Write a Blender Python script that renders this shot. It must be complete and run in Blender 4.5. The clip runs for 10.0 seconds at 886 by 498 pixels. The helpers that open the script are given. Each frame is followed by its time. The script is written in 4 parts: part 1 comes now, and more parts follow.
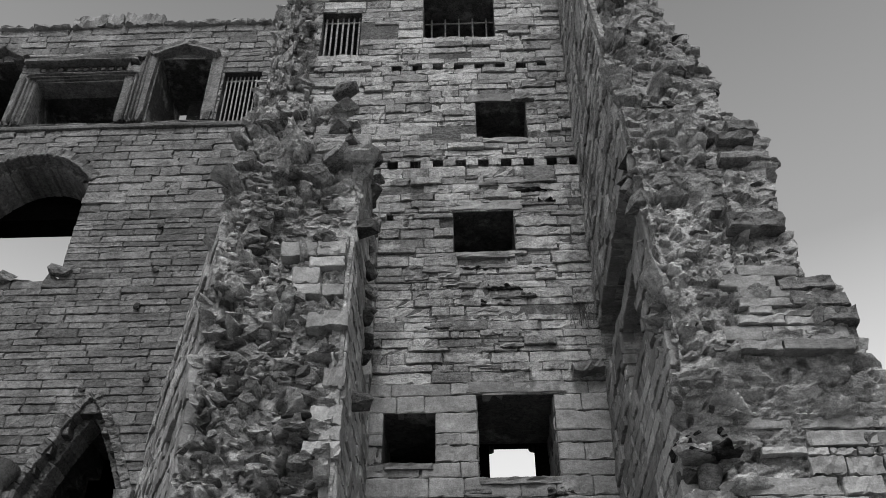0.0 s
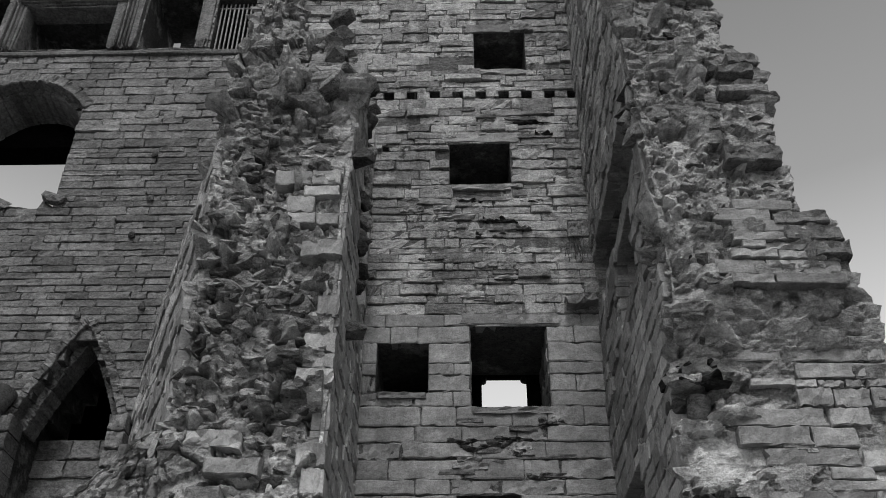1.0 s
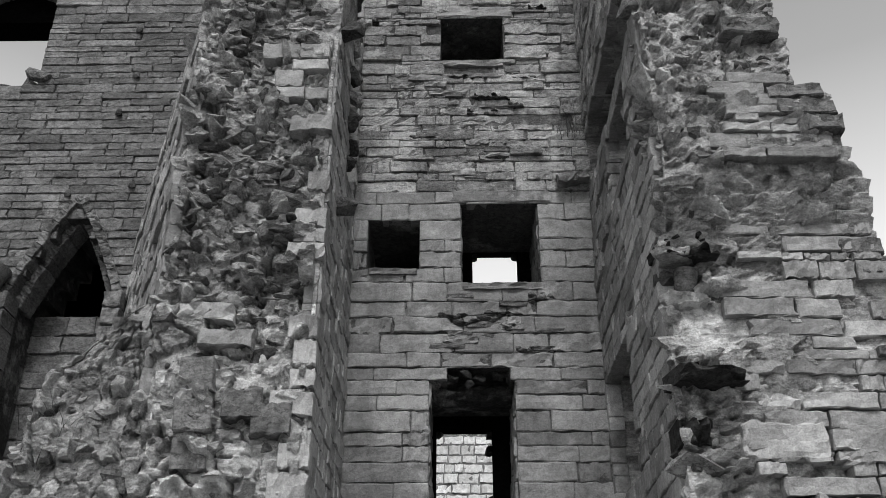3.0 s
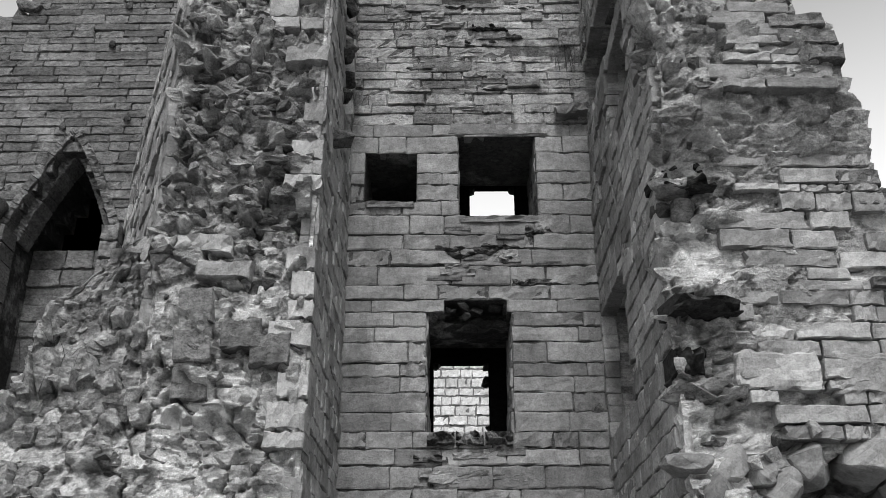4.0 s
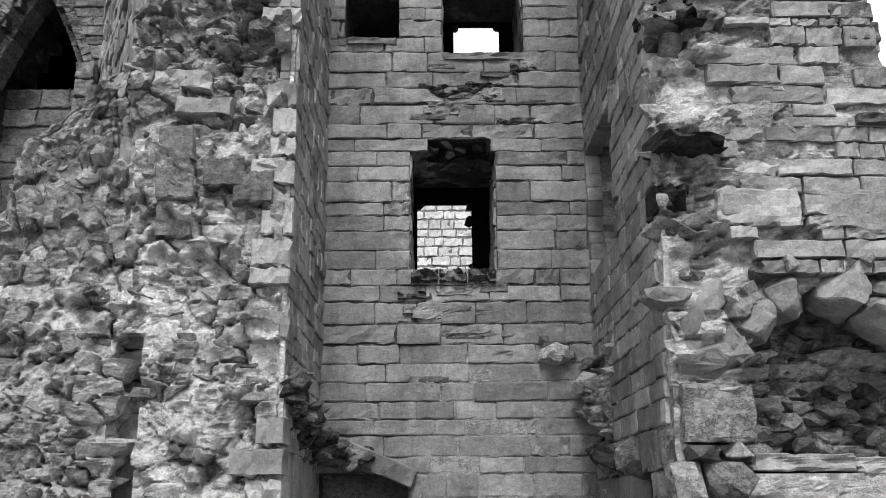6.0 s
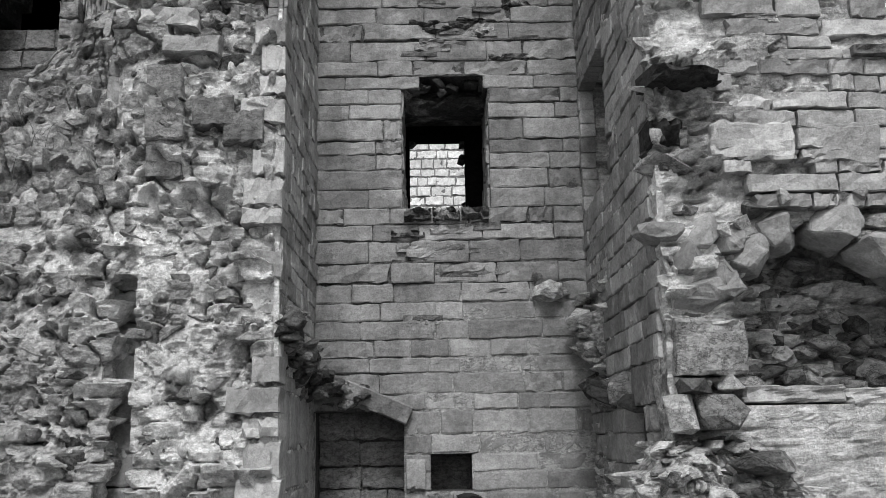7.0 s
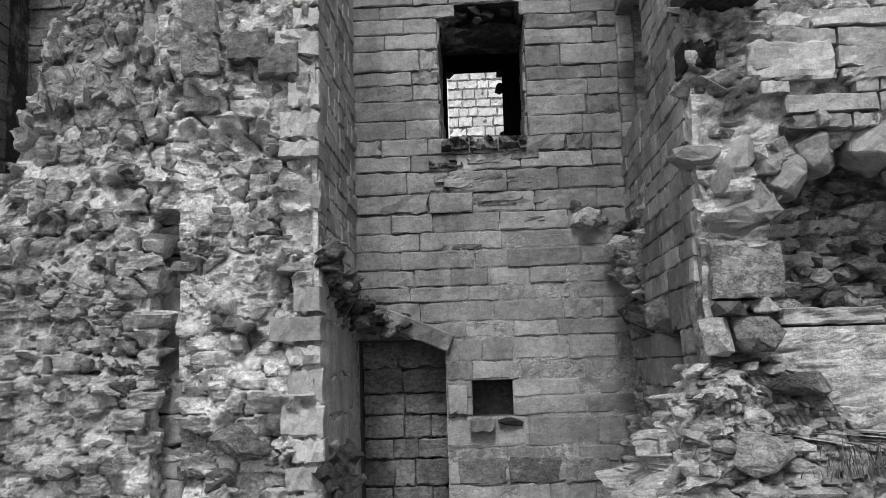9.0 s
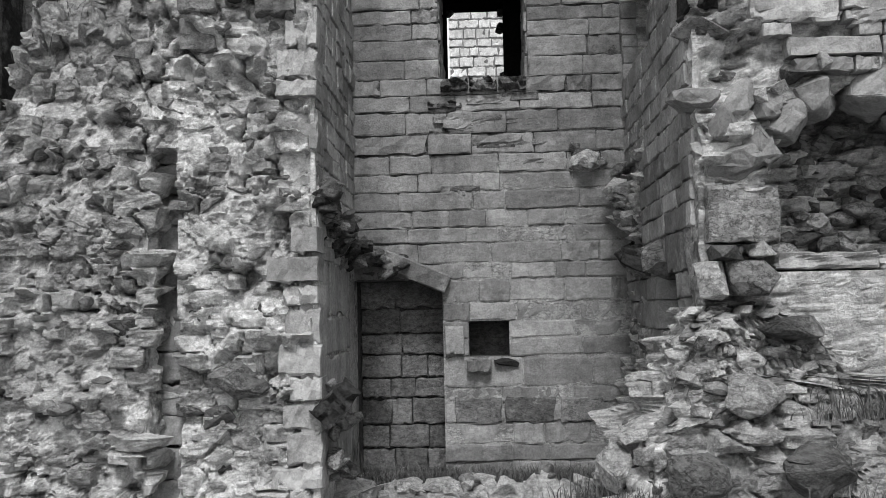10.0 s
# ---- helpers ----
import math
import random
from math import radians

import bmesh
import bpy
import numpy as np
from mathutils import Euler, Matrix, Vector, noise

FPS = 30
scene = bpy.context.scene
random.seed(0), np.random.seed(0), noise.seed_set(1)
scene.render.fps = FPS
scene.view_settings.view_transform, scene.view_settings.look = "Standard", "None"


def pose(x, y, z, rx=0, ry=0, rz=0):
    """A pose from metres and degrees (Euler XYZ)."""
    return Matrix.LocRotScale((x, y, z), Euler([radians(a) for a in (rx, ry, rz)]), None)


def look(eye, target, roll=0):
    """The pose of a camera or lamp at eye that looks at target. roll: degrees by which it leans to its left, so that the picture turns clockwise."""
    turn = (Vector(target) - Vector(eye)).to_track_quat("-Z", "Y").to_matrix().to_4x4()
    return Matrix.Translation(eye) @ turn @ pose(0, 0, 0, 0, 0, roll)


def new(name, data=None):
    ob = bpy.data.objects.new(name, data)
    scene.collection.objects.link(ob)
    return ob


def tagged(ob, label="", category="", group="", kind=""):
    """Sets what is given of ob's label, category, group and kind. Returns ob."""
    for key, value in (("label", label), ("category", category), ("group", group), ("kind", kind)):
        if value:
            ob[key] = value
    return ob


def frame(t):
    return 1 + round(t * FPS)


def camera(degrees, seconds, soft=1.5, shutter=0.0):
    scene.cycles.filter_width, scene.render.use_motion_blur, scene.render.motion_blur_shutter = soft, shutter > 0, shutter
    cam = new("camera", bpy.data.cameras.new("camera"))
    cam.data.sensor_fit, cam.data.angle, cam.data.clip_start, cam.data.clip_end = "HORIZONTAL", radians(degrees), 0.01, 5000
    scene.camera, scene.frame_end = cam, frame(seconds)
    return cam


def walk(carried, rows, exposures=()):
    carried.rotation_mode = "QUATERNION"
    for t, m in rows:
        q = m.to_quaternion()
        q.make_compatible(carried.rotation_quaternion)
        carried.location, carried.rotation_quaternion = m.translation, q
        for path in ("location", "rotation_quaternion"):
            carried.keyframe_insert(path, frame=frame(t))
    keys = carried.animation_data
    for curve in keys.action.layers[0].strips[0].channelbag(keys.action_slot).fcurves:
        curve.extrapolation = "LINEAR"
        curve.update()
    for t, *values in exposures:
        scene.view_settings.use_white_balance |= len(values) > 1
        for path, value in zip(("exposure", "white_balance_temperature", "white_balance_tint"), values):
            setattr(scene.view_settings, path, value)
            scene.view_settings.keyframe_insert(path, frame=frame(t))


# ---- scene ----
cam = camera(50.0, 10.0, 0.75)
PATH = [
    (0, (0.218, 0.205, 1.946), (0.171, 1.758, 3.207), -0.3),
    (0.5, (0.211, 0.224, 1.926), (0.157, 1.809, 3.145), 0.1),
    (1, (0.229, 0.251, 1.906), (0.188, 1.884, 3.06), 0.3),
    (1.5, (0.228, 0.259, 1.887), (0.207, 1.931, 2.984), 0.2),
    (2, (0.232, 0.274, 1.871), (0.2, 1.982, 2.911), 0.6),
    (2.5, (0.244, 0.293, 1.853), (0.213, 2.028, 2.847), 0.2),
    (4, (0.246, 0.309, 1.791), (0.224, 2.129, 2.619), 0.0),
    (4.5, (0.245, 0.318, 1.775), (0.236, 2.17, 2.529), 0.0),
    (5, (0.244, 0.335, 1.769), (0.255, 2.211, 2.462), -0.0),
    (5.5, (0.249, 0.331, 1.749), (0.269, 2.233, 2.368), -0.3),
    (6, (0.235, 0.34, 1.745), (0.248, 2.271, 2.265), -0.4),
    (7.5, (0.248, 0.36, 1.72), (0.269, 2.327, 2.083), -1.6),
    (8, (0.286, 0.338, 1.715), (0.256, 2.31, 2.049), -1.6),
    (8.5, (0.3, 0.314, 1.701), (0.23, 2.288, 2.016), -1.7),
    (9, (0.322, 0.3, 1.688), (0.246, 2.282, 1.948), -1.7),
    (9.5, (0.334, 0.293, 1.696), (0.262, 2.283, 1.889), -1.7),
    (10, (0.347, 0.291, 1.688), (0.267, 2.284, 1.825), -1.2),
]
walk(cam, [(t, look(eye, target, roll)) for t, eye, target, roll in PATH], [(0, -0.5), (0.5, -0.68), (1.5, -0.7), (2.5, -0.48), (4, -0.2), (5, -0.05), (7.5, -0.12), (10.0, -0.2)])

# ---- world, sun, exposure ----
world = bpy.data.worlds.new("overcast_sky")
scene.world = world
world.use_nodes = True
wn, wl = world.node_tree.nodes, world.node_tree.links
sky = wn.new("ShaderNodeTexSky")
sky.sky_type = "NISHITA"
sky.sun_disc = False
sky.sun_elevation, sky.sun_rotation = radians(51), radians(179)
sky.air_density, sky.dust_density, sky.ozone_density = 1.0, 6.0, 1.0
grey = wn.new("ShaderNodeRGBToBW")
flat = wn.new("ShaderNodeMix")
flat.data_type = "FLOAT"
flat.inputs[0].default_value = 0.5
flat.inputs[3].default_value = 6.0
where = wn.new("ShaderNodeTexCoord")
apart = wn.new("ShaderNodeSeparateXYZ")
rise = wn.new("ShaderNodeMapRange")
rise.inputs[1].default_value, rise.inputs[2].default_value, rise.inputs[3].default_value, rise.inputs[4].default_value = 0.45, 0.85, 11.5, 3.6
wl.new(where.outputs["Generated"], apart.inputs[0])
wl.new(apart.outputs[2], rise.inputs[0])
haze = wn.new("ShaderNodeMapRange")
haze.inputs[1].default_value, haze.inputs[2].default_value, haze.inputs[3].default_value, haze.inputs[4].default_value = 0.4, 0.6, 8.5, 0.0
both = wn.new("ShaderNodeMath")
wl.new(apart.outputs[2], haze.inputs[0])
wl.new(rise.outputs[0], both.inputs[0])
wl.new(haze.outputs[0], both.inputs[1])
wl.new(both.outputs[0], flat.inputs[3])
wl.new(sky.outputs[0], grey.inputs[0])
wl.new(grey.outputs[0], flat.inputs[2])
wl.new(flat.outputs[0], wn["Background"].inputs[0])
wn["Background"].inputs[1].default_value = 0.115
sun = new("sun", bpy.data.lights.new("sun", "SUN"))
sun.data.energy, sun.data.angle = 3.2, radians(15)
sun.matrix_world = look((1, 0, 27), (0.5, 22, 0))

# ---- materials ----


def material(name, base, spread, rough=0.92, patch=0.0, patch_tone=0.6, stain=0.5, bump=0.5, fine=60.0, tone="object", crack=0.5, grain=1.0, bed=1.6):
    """Weathered stone: tone from piece to piece, grain, lime patches, dark stains, fine relief."""
    m = bpy.data.materials.new(name)
    m.use_nodes = True
    n, l = m.node_tree.nodes, m.node_tree.links
    bsdf = n["Principled BSDF"]
    bsdf.inputs["Roughness"].default_value = rough
    bsdf.inputs["Specular IOR Level"].default_value = 0.08
    pos = n.new("ShaderNodeNewGeometry").outputs["Position"]

    def noise_of(scale, detail=5.0, rough_=0.6, stretch=None):
        t = n.new("ShaderNodeTexNoise")
        t.inputs["Scale"].default_value, t.inputs["Detail"].default_value, t.inputs["Roughness"].default_value = scale, detail, rough_
        if stretch:
            mp = n.new("ShaderNodeMapping")
            mp.inputs["Scale"].default_value = stretch
            l.new(pos, mp.inputs["Vector"])
            l.new(mp.outputs[0], t.inputs["Vector"])
        else:
            l.new(pos, t.inputs["Vector"])
        return t.outputs[0]

    def span(value, a, b, c, d):
        r = n.new("ShaderNodeMapRange")
        r.inputs[1].default_value, r.inputs[2].default_value, r.inputs[3].default_value, r.inputs[4].default_value = a, b, c, d
        l.new(value, r.inputs[0])
        return r.outputs[0]

    def calc(op, a, b):
        q = n.new("ShaderNodeMath")
        q.operation = op
        for i, v in enumerate((a, b)):
            if isinstance(v, (int, float)):
                q.inputs[i].default_value = v
            else:
                l.new(v, q.inputs[i])
        return q.outputs[0]

    def blend(f, a, b):
        q = n.new("ShaderNodeMix")
        q.data_type = "FLOAT"
        for i, v in ((0, f), (2, a), (3, b)):
            if isinstance(v, (int, float)):
                q.inputs[i].default_value = v
            else:
                l.new(v, q.inputs[i])
        return q.outputs[0]

    if tone == "object":
        rnd = n.new("ShaderNodeObjectInfo").outputs["Random"]
    elif tone == "island":
        rnd = n.new("ShaderNodeNewGeometry").outputs["Random Per Island"]
    else:
        at = n.new("ShaderNodeAttribute")
        at.attribute_name = "tone"
        rnd = at.outputs["Fac"]
    value = span(rnd, 0, 1, base - spread, base + spread)
    value = calc("MULTIPLY", value, span(noise_of(2.3), 0.3, 0.7, 0.72, 1.28))
    value = calc("MULTIPLY", value, span(noise_of(17.0, 6.0, 0.7, (1, 1, bed)), 0.28, 0.72, 1 - 0.52 * grain, 1 + 0.5 * grain))
    value = calc("MULTIPLY", value, span(noise_of(fine, 4.0, 0.7), 0.3, 0.7, 0.8, 1.2))
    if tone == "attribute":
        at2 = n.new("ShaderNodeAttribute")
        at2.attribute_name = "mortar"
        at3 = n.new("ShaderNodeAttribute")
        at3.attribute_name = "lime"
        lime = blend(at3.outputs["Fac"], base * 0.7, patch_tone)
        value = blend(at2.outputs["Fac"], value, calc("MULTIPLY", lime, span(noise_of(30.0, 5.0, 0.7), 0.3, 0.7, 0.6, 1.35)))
    if patch:
        f = span(noise_of(1.6, 7.0, 0.68), 0.62 - 0.2 * patch, 0.72 - 0.2 * patch, 0.0, 0.85)
        if tone == "attribute":
            f = calc("MULTIPLY", f, at3.outputs["Fac"])
        value = blend(f, value, calc("MULTIPLY", span(noise_of(40.0), 0.3, 0.7, 0.75, 1.2), patch_tone))
    if crack:
        c = calc("ABSOLUTE", calc("SUBTRACT", noise_of(5.5, 9.0, 0.72, (1, 1, bed)), 0.5), 0.0)
        value = calc("MULTIPLY", value, span(c, 0.0, 0.03, 1.0 - crack, 1.0))
    if stain:
        f = span(noise_of(1.3, 6.0, 0.7, (1.6, 1.6, 0.5)), 0.54, 0.74, 0.0, stain)
        value = blend(f, value, 0.045)
    col = n.new("ShaderNodeCombineColor")
    for i in range(3):
        l.new(value, col.inputs[i])
    l.new(col.outputs[0], bsdf.inputs["Base Color"])
    b = n.new("ShaderNodeBump")
    b.inputs["Strength"].default_value, b.inputs["Distance"].default_value = bump, 0.05
    h = calc("ADD", noise_of(11.0, 8.0, 0.72, (1, 1, bed)), calc("MULTIPLY", noise_of(55.0, 6.0, 0.7), 0.45))
    l.new(h, b.inputs["Height"])
    l.new(b.outputs[0], bsdf.inputs["Normal"])
    return m


ASHLAR = material("ashlar_stone", 0.26, 0.07, patch=0.35, patch_tone=0.42, stain=0.5, bump=0.5, crack=0.22, grain=0.5, bed=1.2)
ASHLAR_FAR = material("ashlar_stone_joined", 0.34, 0.14, patch=0.55, patch_tone=0.6, stain=0.55, bump=0.9, tone="island", crack=0.45, grain=0.9)
# Pale worn ashlar; on the left pier's side it also stands in for light
ASHLAR_LIGHT = material("pale_worn_lit_ashlar", 0.35, 0.1, patch=0.4, patch_tone=0.5, stain=0.35, bump=0.45, crack=0.25, grain=0.4, bed=1.1)
ASHLAR_LIGHT_FAR = material("pale_worn_lit_ashlar_joined", 0.33, 0.1, patch=0.4, patch_tone=0.5, stain=0.4, bump=0.5, crack=0.3, grain=0.4, tone="island", bed=1.1)
# Darker ashlar copies: the left wall's shade as colour, and single dark stones
ASHLAR_DARK = material("dark_and_shaded_ashlar", 0.165, 0.055, patch=0.25, patch_tone=0.32, stain=0.5, bump=0.6)
ASHLAR_DARK_FAR = material("dark_and_shaded_ashlar_joined", 0.2, 0.065, patch=0.25, patch_tone=0.32, stain=0.5, bump=0.6, tone="island")
RUBBLE_DARK = material("dark_rubble_stone", 0.2, 0.13, patch=0.3, patch_tone=0.5, stain=0.5, bump=1.0, crack=0.7)
RUBBLE_MIXED = material("mixed_rubble_stone", 0.24, 0.15, patch=0.35, patch_tone=0.6, stain=0.5, bump=1.0, crack=0.6, tone="island")
RUBBLE = material("rubble_stone", 0.34, 0.22, patch=0.42, patch_tone=0.75, stain=0.5, bump=1.0)
CORE = material("rubble_core", 0.33, 0.26, patch=0.5, patch_tone=0.85, stain=0.35, bump=1.0, tone="attribute", crack=0.35)
# Dark mortar of the joints; also puts shade into the opening reveals' colour
MORTAR = material("dark_mortar_and_shade", 0.12, 0.04, patch=0.4, patch_tone=0.36, stain=0.6, bump=0.9)
LIME = material("pale_lime_pointing", 0.36, 0.02, patch=0.3, patch_tone=0.6, stain=0.5, bump=1.0)
# Dark stones; also the colour that stands in for shade inside the slots
DARKSTONE = material("dark_and_shaded_stone", 0.085, 0.05, patch=0.3, patch_tone=0.4, stain=0.3, bump=1.0)
# Near black, painted in place of the shade behind openings
UNLIT_BLACK = material("unlit_black", 0.006, 0.002, rough=1.0, stain=0.0, bump=0.5)
UNLIT_BLACK.node_tree.nodes["Principled BSDF"].inputs["Specular IOR Level"].default_value = 0.0
# Pale stone made whiter still, painting in the open daylight on it
WHITESTONE = material("pale_daylit_stone", 0.72, 0.1, stain=0.1, bump=0.4, crack=0.1, grain=0.35, bed=1.0)
IRON = material("weathered_iron", 0.3, 0.02, rough=0.6, stain=0.1, bump=0.2)
GRASS = material("dry_grass", 0.13, 0.06, stain=0.0, bump=0.0)
SOIL = material("earth_and_rubble_ground", 0.2, 0.08, patch=0.3, patch_tone=0.5, stain=0.5, bump=1.0)

# ---- builders ----
rng = np.random.default_rng(7)


def lattice(ix, iy, iz, seed):
    v = (ix.astype(np.int64) * 73856093) ^ (iy.astype(np.int64) * 19349663) ^ (iz.astype(np.int64) * 83492791) ^ (seed * 2654435761)
    v = (v ^ (v >> 13)) * 1274126177 & 0xFFFFFFFF
    v = (v ^ (v >> 16)) & 0xFFFF
    return v / 65535.0


def smooth_noise(p, seed=0):
    """Value noise of points (n, 3), 0 to 1."""
    i = np.floor(p).astype(np.int64)
    f = p - i
    f = f * f * (3 - 2 * f)
    out = 0
    for a in (0, 1):
        for b in (0, 1):
            for c in (0, 1):
                w = np.abs(1 - a - f[:, 0]) * np.abs(1 - b - f[:, 1]) * np.abs(1 - c - f[:, 2])
                out = out + w * lattice(i[:, 0] + a, i[:, 1] + b, i[:, 2] + c, seed)
    return out


def fbm(p, octaves=4, seed=0):
    out, amp, total = 0, 1.0, 0
    for k in range(octaves):
        out, total = out + amp * smooth_noise(p * 2.0**k, seed + k), total + amp
        amp *= 0.55
    return out / total


def cells(u, v, wu, wv, seed):
    """Irregular stones in courses: for each point the stone's own number, and the distances to the nearest two centres."""
    x, y = u / wu, v / wv
    j = np.floor(y).astype(np.int64)
    f1, f2, best, bu, bv = np.full(len(x), 9.0), np.full(len(x), 9.0), np.zeros(len(x)), np.zeros(len(x)), np.zeros(len(x))
    for dj in (-1, 0, 1):
        row = j + dj
        xs = x + lattice(row, row * 0, row * 0, seed + 5)
        i = np.floor(xs).astype(np.int64)
        for di in (-1, 0, 1):
            ci, z = i + di, row * 0
            cx = ci + 0.12 + 0.76 * lattice(ci, row, z, seed)
            cy = row + 0.2 + 0.6 * lattice(ci, row, z + 1, seed)
            d = np.maximum(np.abs(xs - cx), np.abs(y - cy)) * 0.6 + 0.4 * np.hypot(xs - cx, y - cy)
            near = d < f1
            f2 = np.where(near, f1, np.minimum(f2, d))
            best = np.where(near, lattice(ci, row, z + 2, seed), best)
            bu, bv = np.where(near, xs - cx, bu), np.where(near, y - cy, bv)
            f1 = np.where(near, d, f1)
    return best, f1, f2, bu, bv


def mesh_of(name, verts, faces, mat, smooth=False):
    me = bpy.data.meshes.new(name)
    me.from_pydata([tuple(v) for v in verts], [], faces)
    me.materials.append(mat)
    if smooth:
        me.polygons.foreach_set("use_smooth", [True] * len(me.polygons))
    me.update()
    return me


def part(name, bm, mat, parent, label=""):
    me = bpy.data.meshes.new(name)
    bm.normal_update()
    bm.to_mesh(me)
    bm.free()
    me.materials.append(mat)
    ob = new(name, me)
    ob.parent = parent
    if label:
        tagged(ob, label)
    return ob


def stone_mesh(name, mat, seed, rough=0.16, nx=8, nz=4, scale=2.2, ragged=1.0):
    """A squared stone of unit size with an uneven face towards -y and ragged, chipped edges."""
    r = np.random.default_rng(seed)
    off = Vector(r.random(3) * 50)
    verts, faces = [], []
    for k in range(nz + 1):
        for i in range(nx + 1):
            side, bed = i in (0, nx), k in (0, nz)
            x, z = np.interp(i, (0, 1, nx - 1, nx), (-0.5, -0.46, 0.46, 0.5)), np.interp(k, (0, 1, nz - 1, nz), (-0.5, -0.4, 0.4, 0.5))
            p = Vector((x * scale * 1.6, 0, z * scale)) + off
            y = -0.5 + rough * (1.5 * noise.noise(p) + 0.5 * noise.noise(p * 2.7))
            chip = abs(r.normal()) * ragged
            if side:
                x -= math.copysign(0.012 * chip, x)
            if bed:
                z -= math.copysign(0.035 * chip + (0.1 * ragged if r.random() < 0.1 else 0), z)
            if side or bed:
                y += 0.02 + 0.05 * chip + 0.06 * (side and bed)
            x += 0.014 * ragged * noise.noise(p * 2.9 + off)
            z += 0.06 * ragged * noise.noise(Vector((x * 5, 0, z * 1.2)) - off)
            verts.append((x, y, z))
    w = nx + 1
    for k in range(nz):
        for i in range(nx):
            a = k * w + i
            faces.append((a, a + 1, a + w + 1, a + w))
    ring = [i for i in range(w)] + [k * w + nx for k in range(1, nz + 1)] + [nz * w + i for i in range(nx - 1, -1, -1)] + [k * w for k in range(nz - 1, 0, -1)]
    base = len(verts)
    for q in ring:
        x, y, z = verts[q]
        verts.append((x, 0.5, z))
    for q in range(len(ring)):
        p = (q + 1) % len(ring)
        faces.append((ring[p], ring[q], base + q, base + p))
    return mesh_of(name, verts, faces, mat)


def chunk_mesh(name, mat, seed, points=20, square=4.0, worn=0.0):
    """A broken stone of unit size with flat, angular faces; the squarer the higher the power, worn rounds its edges."""
    r = np.random.default_rng(seed)
    bm = bmesh.new()
    for d in r.normal(size=(points, 3)):
        d = d / (np.abs(d) ** square).sum() ** (1 / square) * 0.5 * r.uniform(0.84, 1.0)
        bm.verts.new(d)
    ret = bmesh.ops.convex_hull(bm, input=bm.verts[:])
    bmesh.ops.delete(bm, geom=[v for v in ret["geom_interior"] if isinstance(v, bmesh.types.BMVert)], context="VERTS")
    bmesh.ops.dissolve_limit(bm, angle_limit=0.2, verts=bm.verts[:], edges=bm.edges[:])
    if worn:
        bmesh.ops.bevel(bm, geom=bm.edges[:], offset=worn, segments=2, affect="EDGES", clamp_overlap=True)
        bmesh.ops.triangulate(bm, faces=bm.faces[:])
        bmesh.ops.subdivide_edges(bm, edges=[e for e in bm.edges if e.calc_length() > 0.16], cuts=2, use_grid_fill=True)
        off = Vector(r.random(3) * 40)
        for v in bm.verts:
            v.co += Vector(v.co).normalized() * (0.05 * noise.fractal(v.co * 4 + off, 1.0, 2.0, 4))
    me = bpy.data.meshes.new(name)
    bm.normal_update()
    bm.to_mesh(me)
    bm.free()
    me.materials.append(mat)
    return me


STONES = [stone_mesh("stone", ASHLAR, k, 0.06, 8, 4, 2.2, 0.6) for k in range(14)]
ROUGH_STONES = [stone_mesh("worn_stone", ASHLAR, 50 + k, 0.12, 9, 4, 4.5, 1.6) for k in range(10)]
DARKER_STONES = [stone_mesh("darker_stone", ASHLAR_DARK, 20 + k, 0.08) for k in range(14)]
LIGHT_STONES = [stone_mesh("pale_ashlar", ASHLAR_LIGHT, 470 + k, 0.07 + 0.08 * (k % 3 == 0), 9, 4, 3.5, 1.5) for k in range(14)]
BIG_STONES = [stone_mesh("big_stone", ASHLAR_LIGHT, 420 + k, 0.07, 14, 8, 2.4) for k in range(8)]
TORN_BLOCKS = [chunk_mesh("torn_block", ASHLAR, 520 + k, 30, 8.0, 0.015) for k in range(10)]
SIDE_STONES = [stone_mesh("side_stone", ASHLAR_LIGHT, 540 + k, 0.05) for k in range(10)]
GREY_SIDE_STONES = [stone_mesh("grey_side_stone", ASHLAR, 560 + k, 0.06, 8, 4, 2.2, 0.7) for k in range(10)]
DARK_SLABS = [stone_mesh("dark_slab", DARKSTONE, 440 + k, 0.3, 12, 5, 3.0) for k in range(6)]
ROCKS = [chunk_mesh("rubble", RUBBLE, 100 + k, 15, 7.0) for k in range(16)]
OLD_ROCKS = [chunk_mesh("old_rubble", RUBBLE_DARK, 130 + k, 15, 6.0) for k in range(12)]
DARK_ROCKS = [chunk_mesh("dark_rubble", DARKSTONE, 200 + k, 14, 6.0) for k in range(8)]


class Face:
    """A wall's face: o, a point of it; u, the way to the right as one looks at it; it looks towards -inward."""

    def __init__(self, o, u):
        self.o, self.u = Vector((o[0], o[1], 0)), Vector((u[0], u[1], 0)).normalized()
        self.inward = Vector((-self.u.y, self.u.x, 0))

    def at(self, s, z, d=0.0):
        return self.o + self.u * s + self.inward * d + Vector((0, 0, z))

    def turn(self):
        return Matrix((self.u, self.inward, (0, 0, 1))).transposed().to_4x4()


def box(bm, face, s0, s1, z0, z1, d0, d1):
    vs = [bm.verts.new(face.at(s, z, d)) for d in (d0, d1) for z in (z0, z1) for s in (s0, s1)]
    for f in ((0, 1, 3, 2), (5, 4, 6, 7), (4, 0, 2, 6), (1, 5, 7, 3), (2, 3, 7, 6), (4, 5, 1, 0)):
        bm.faces.new([vs[i] for i in f])


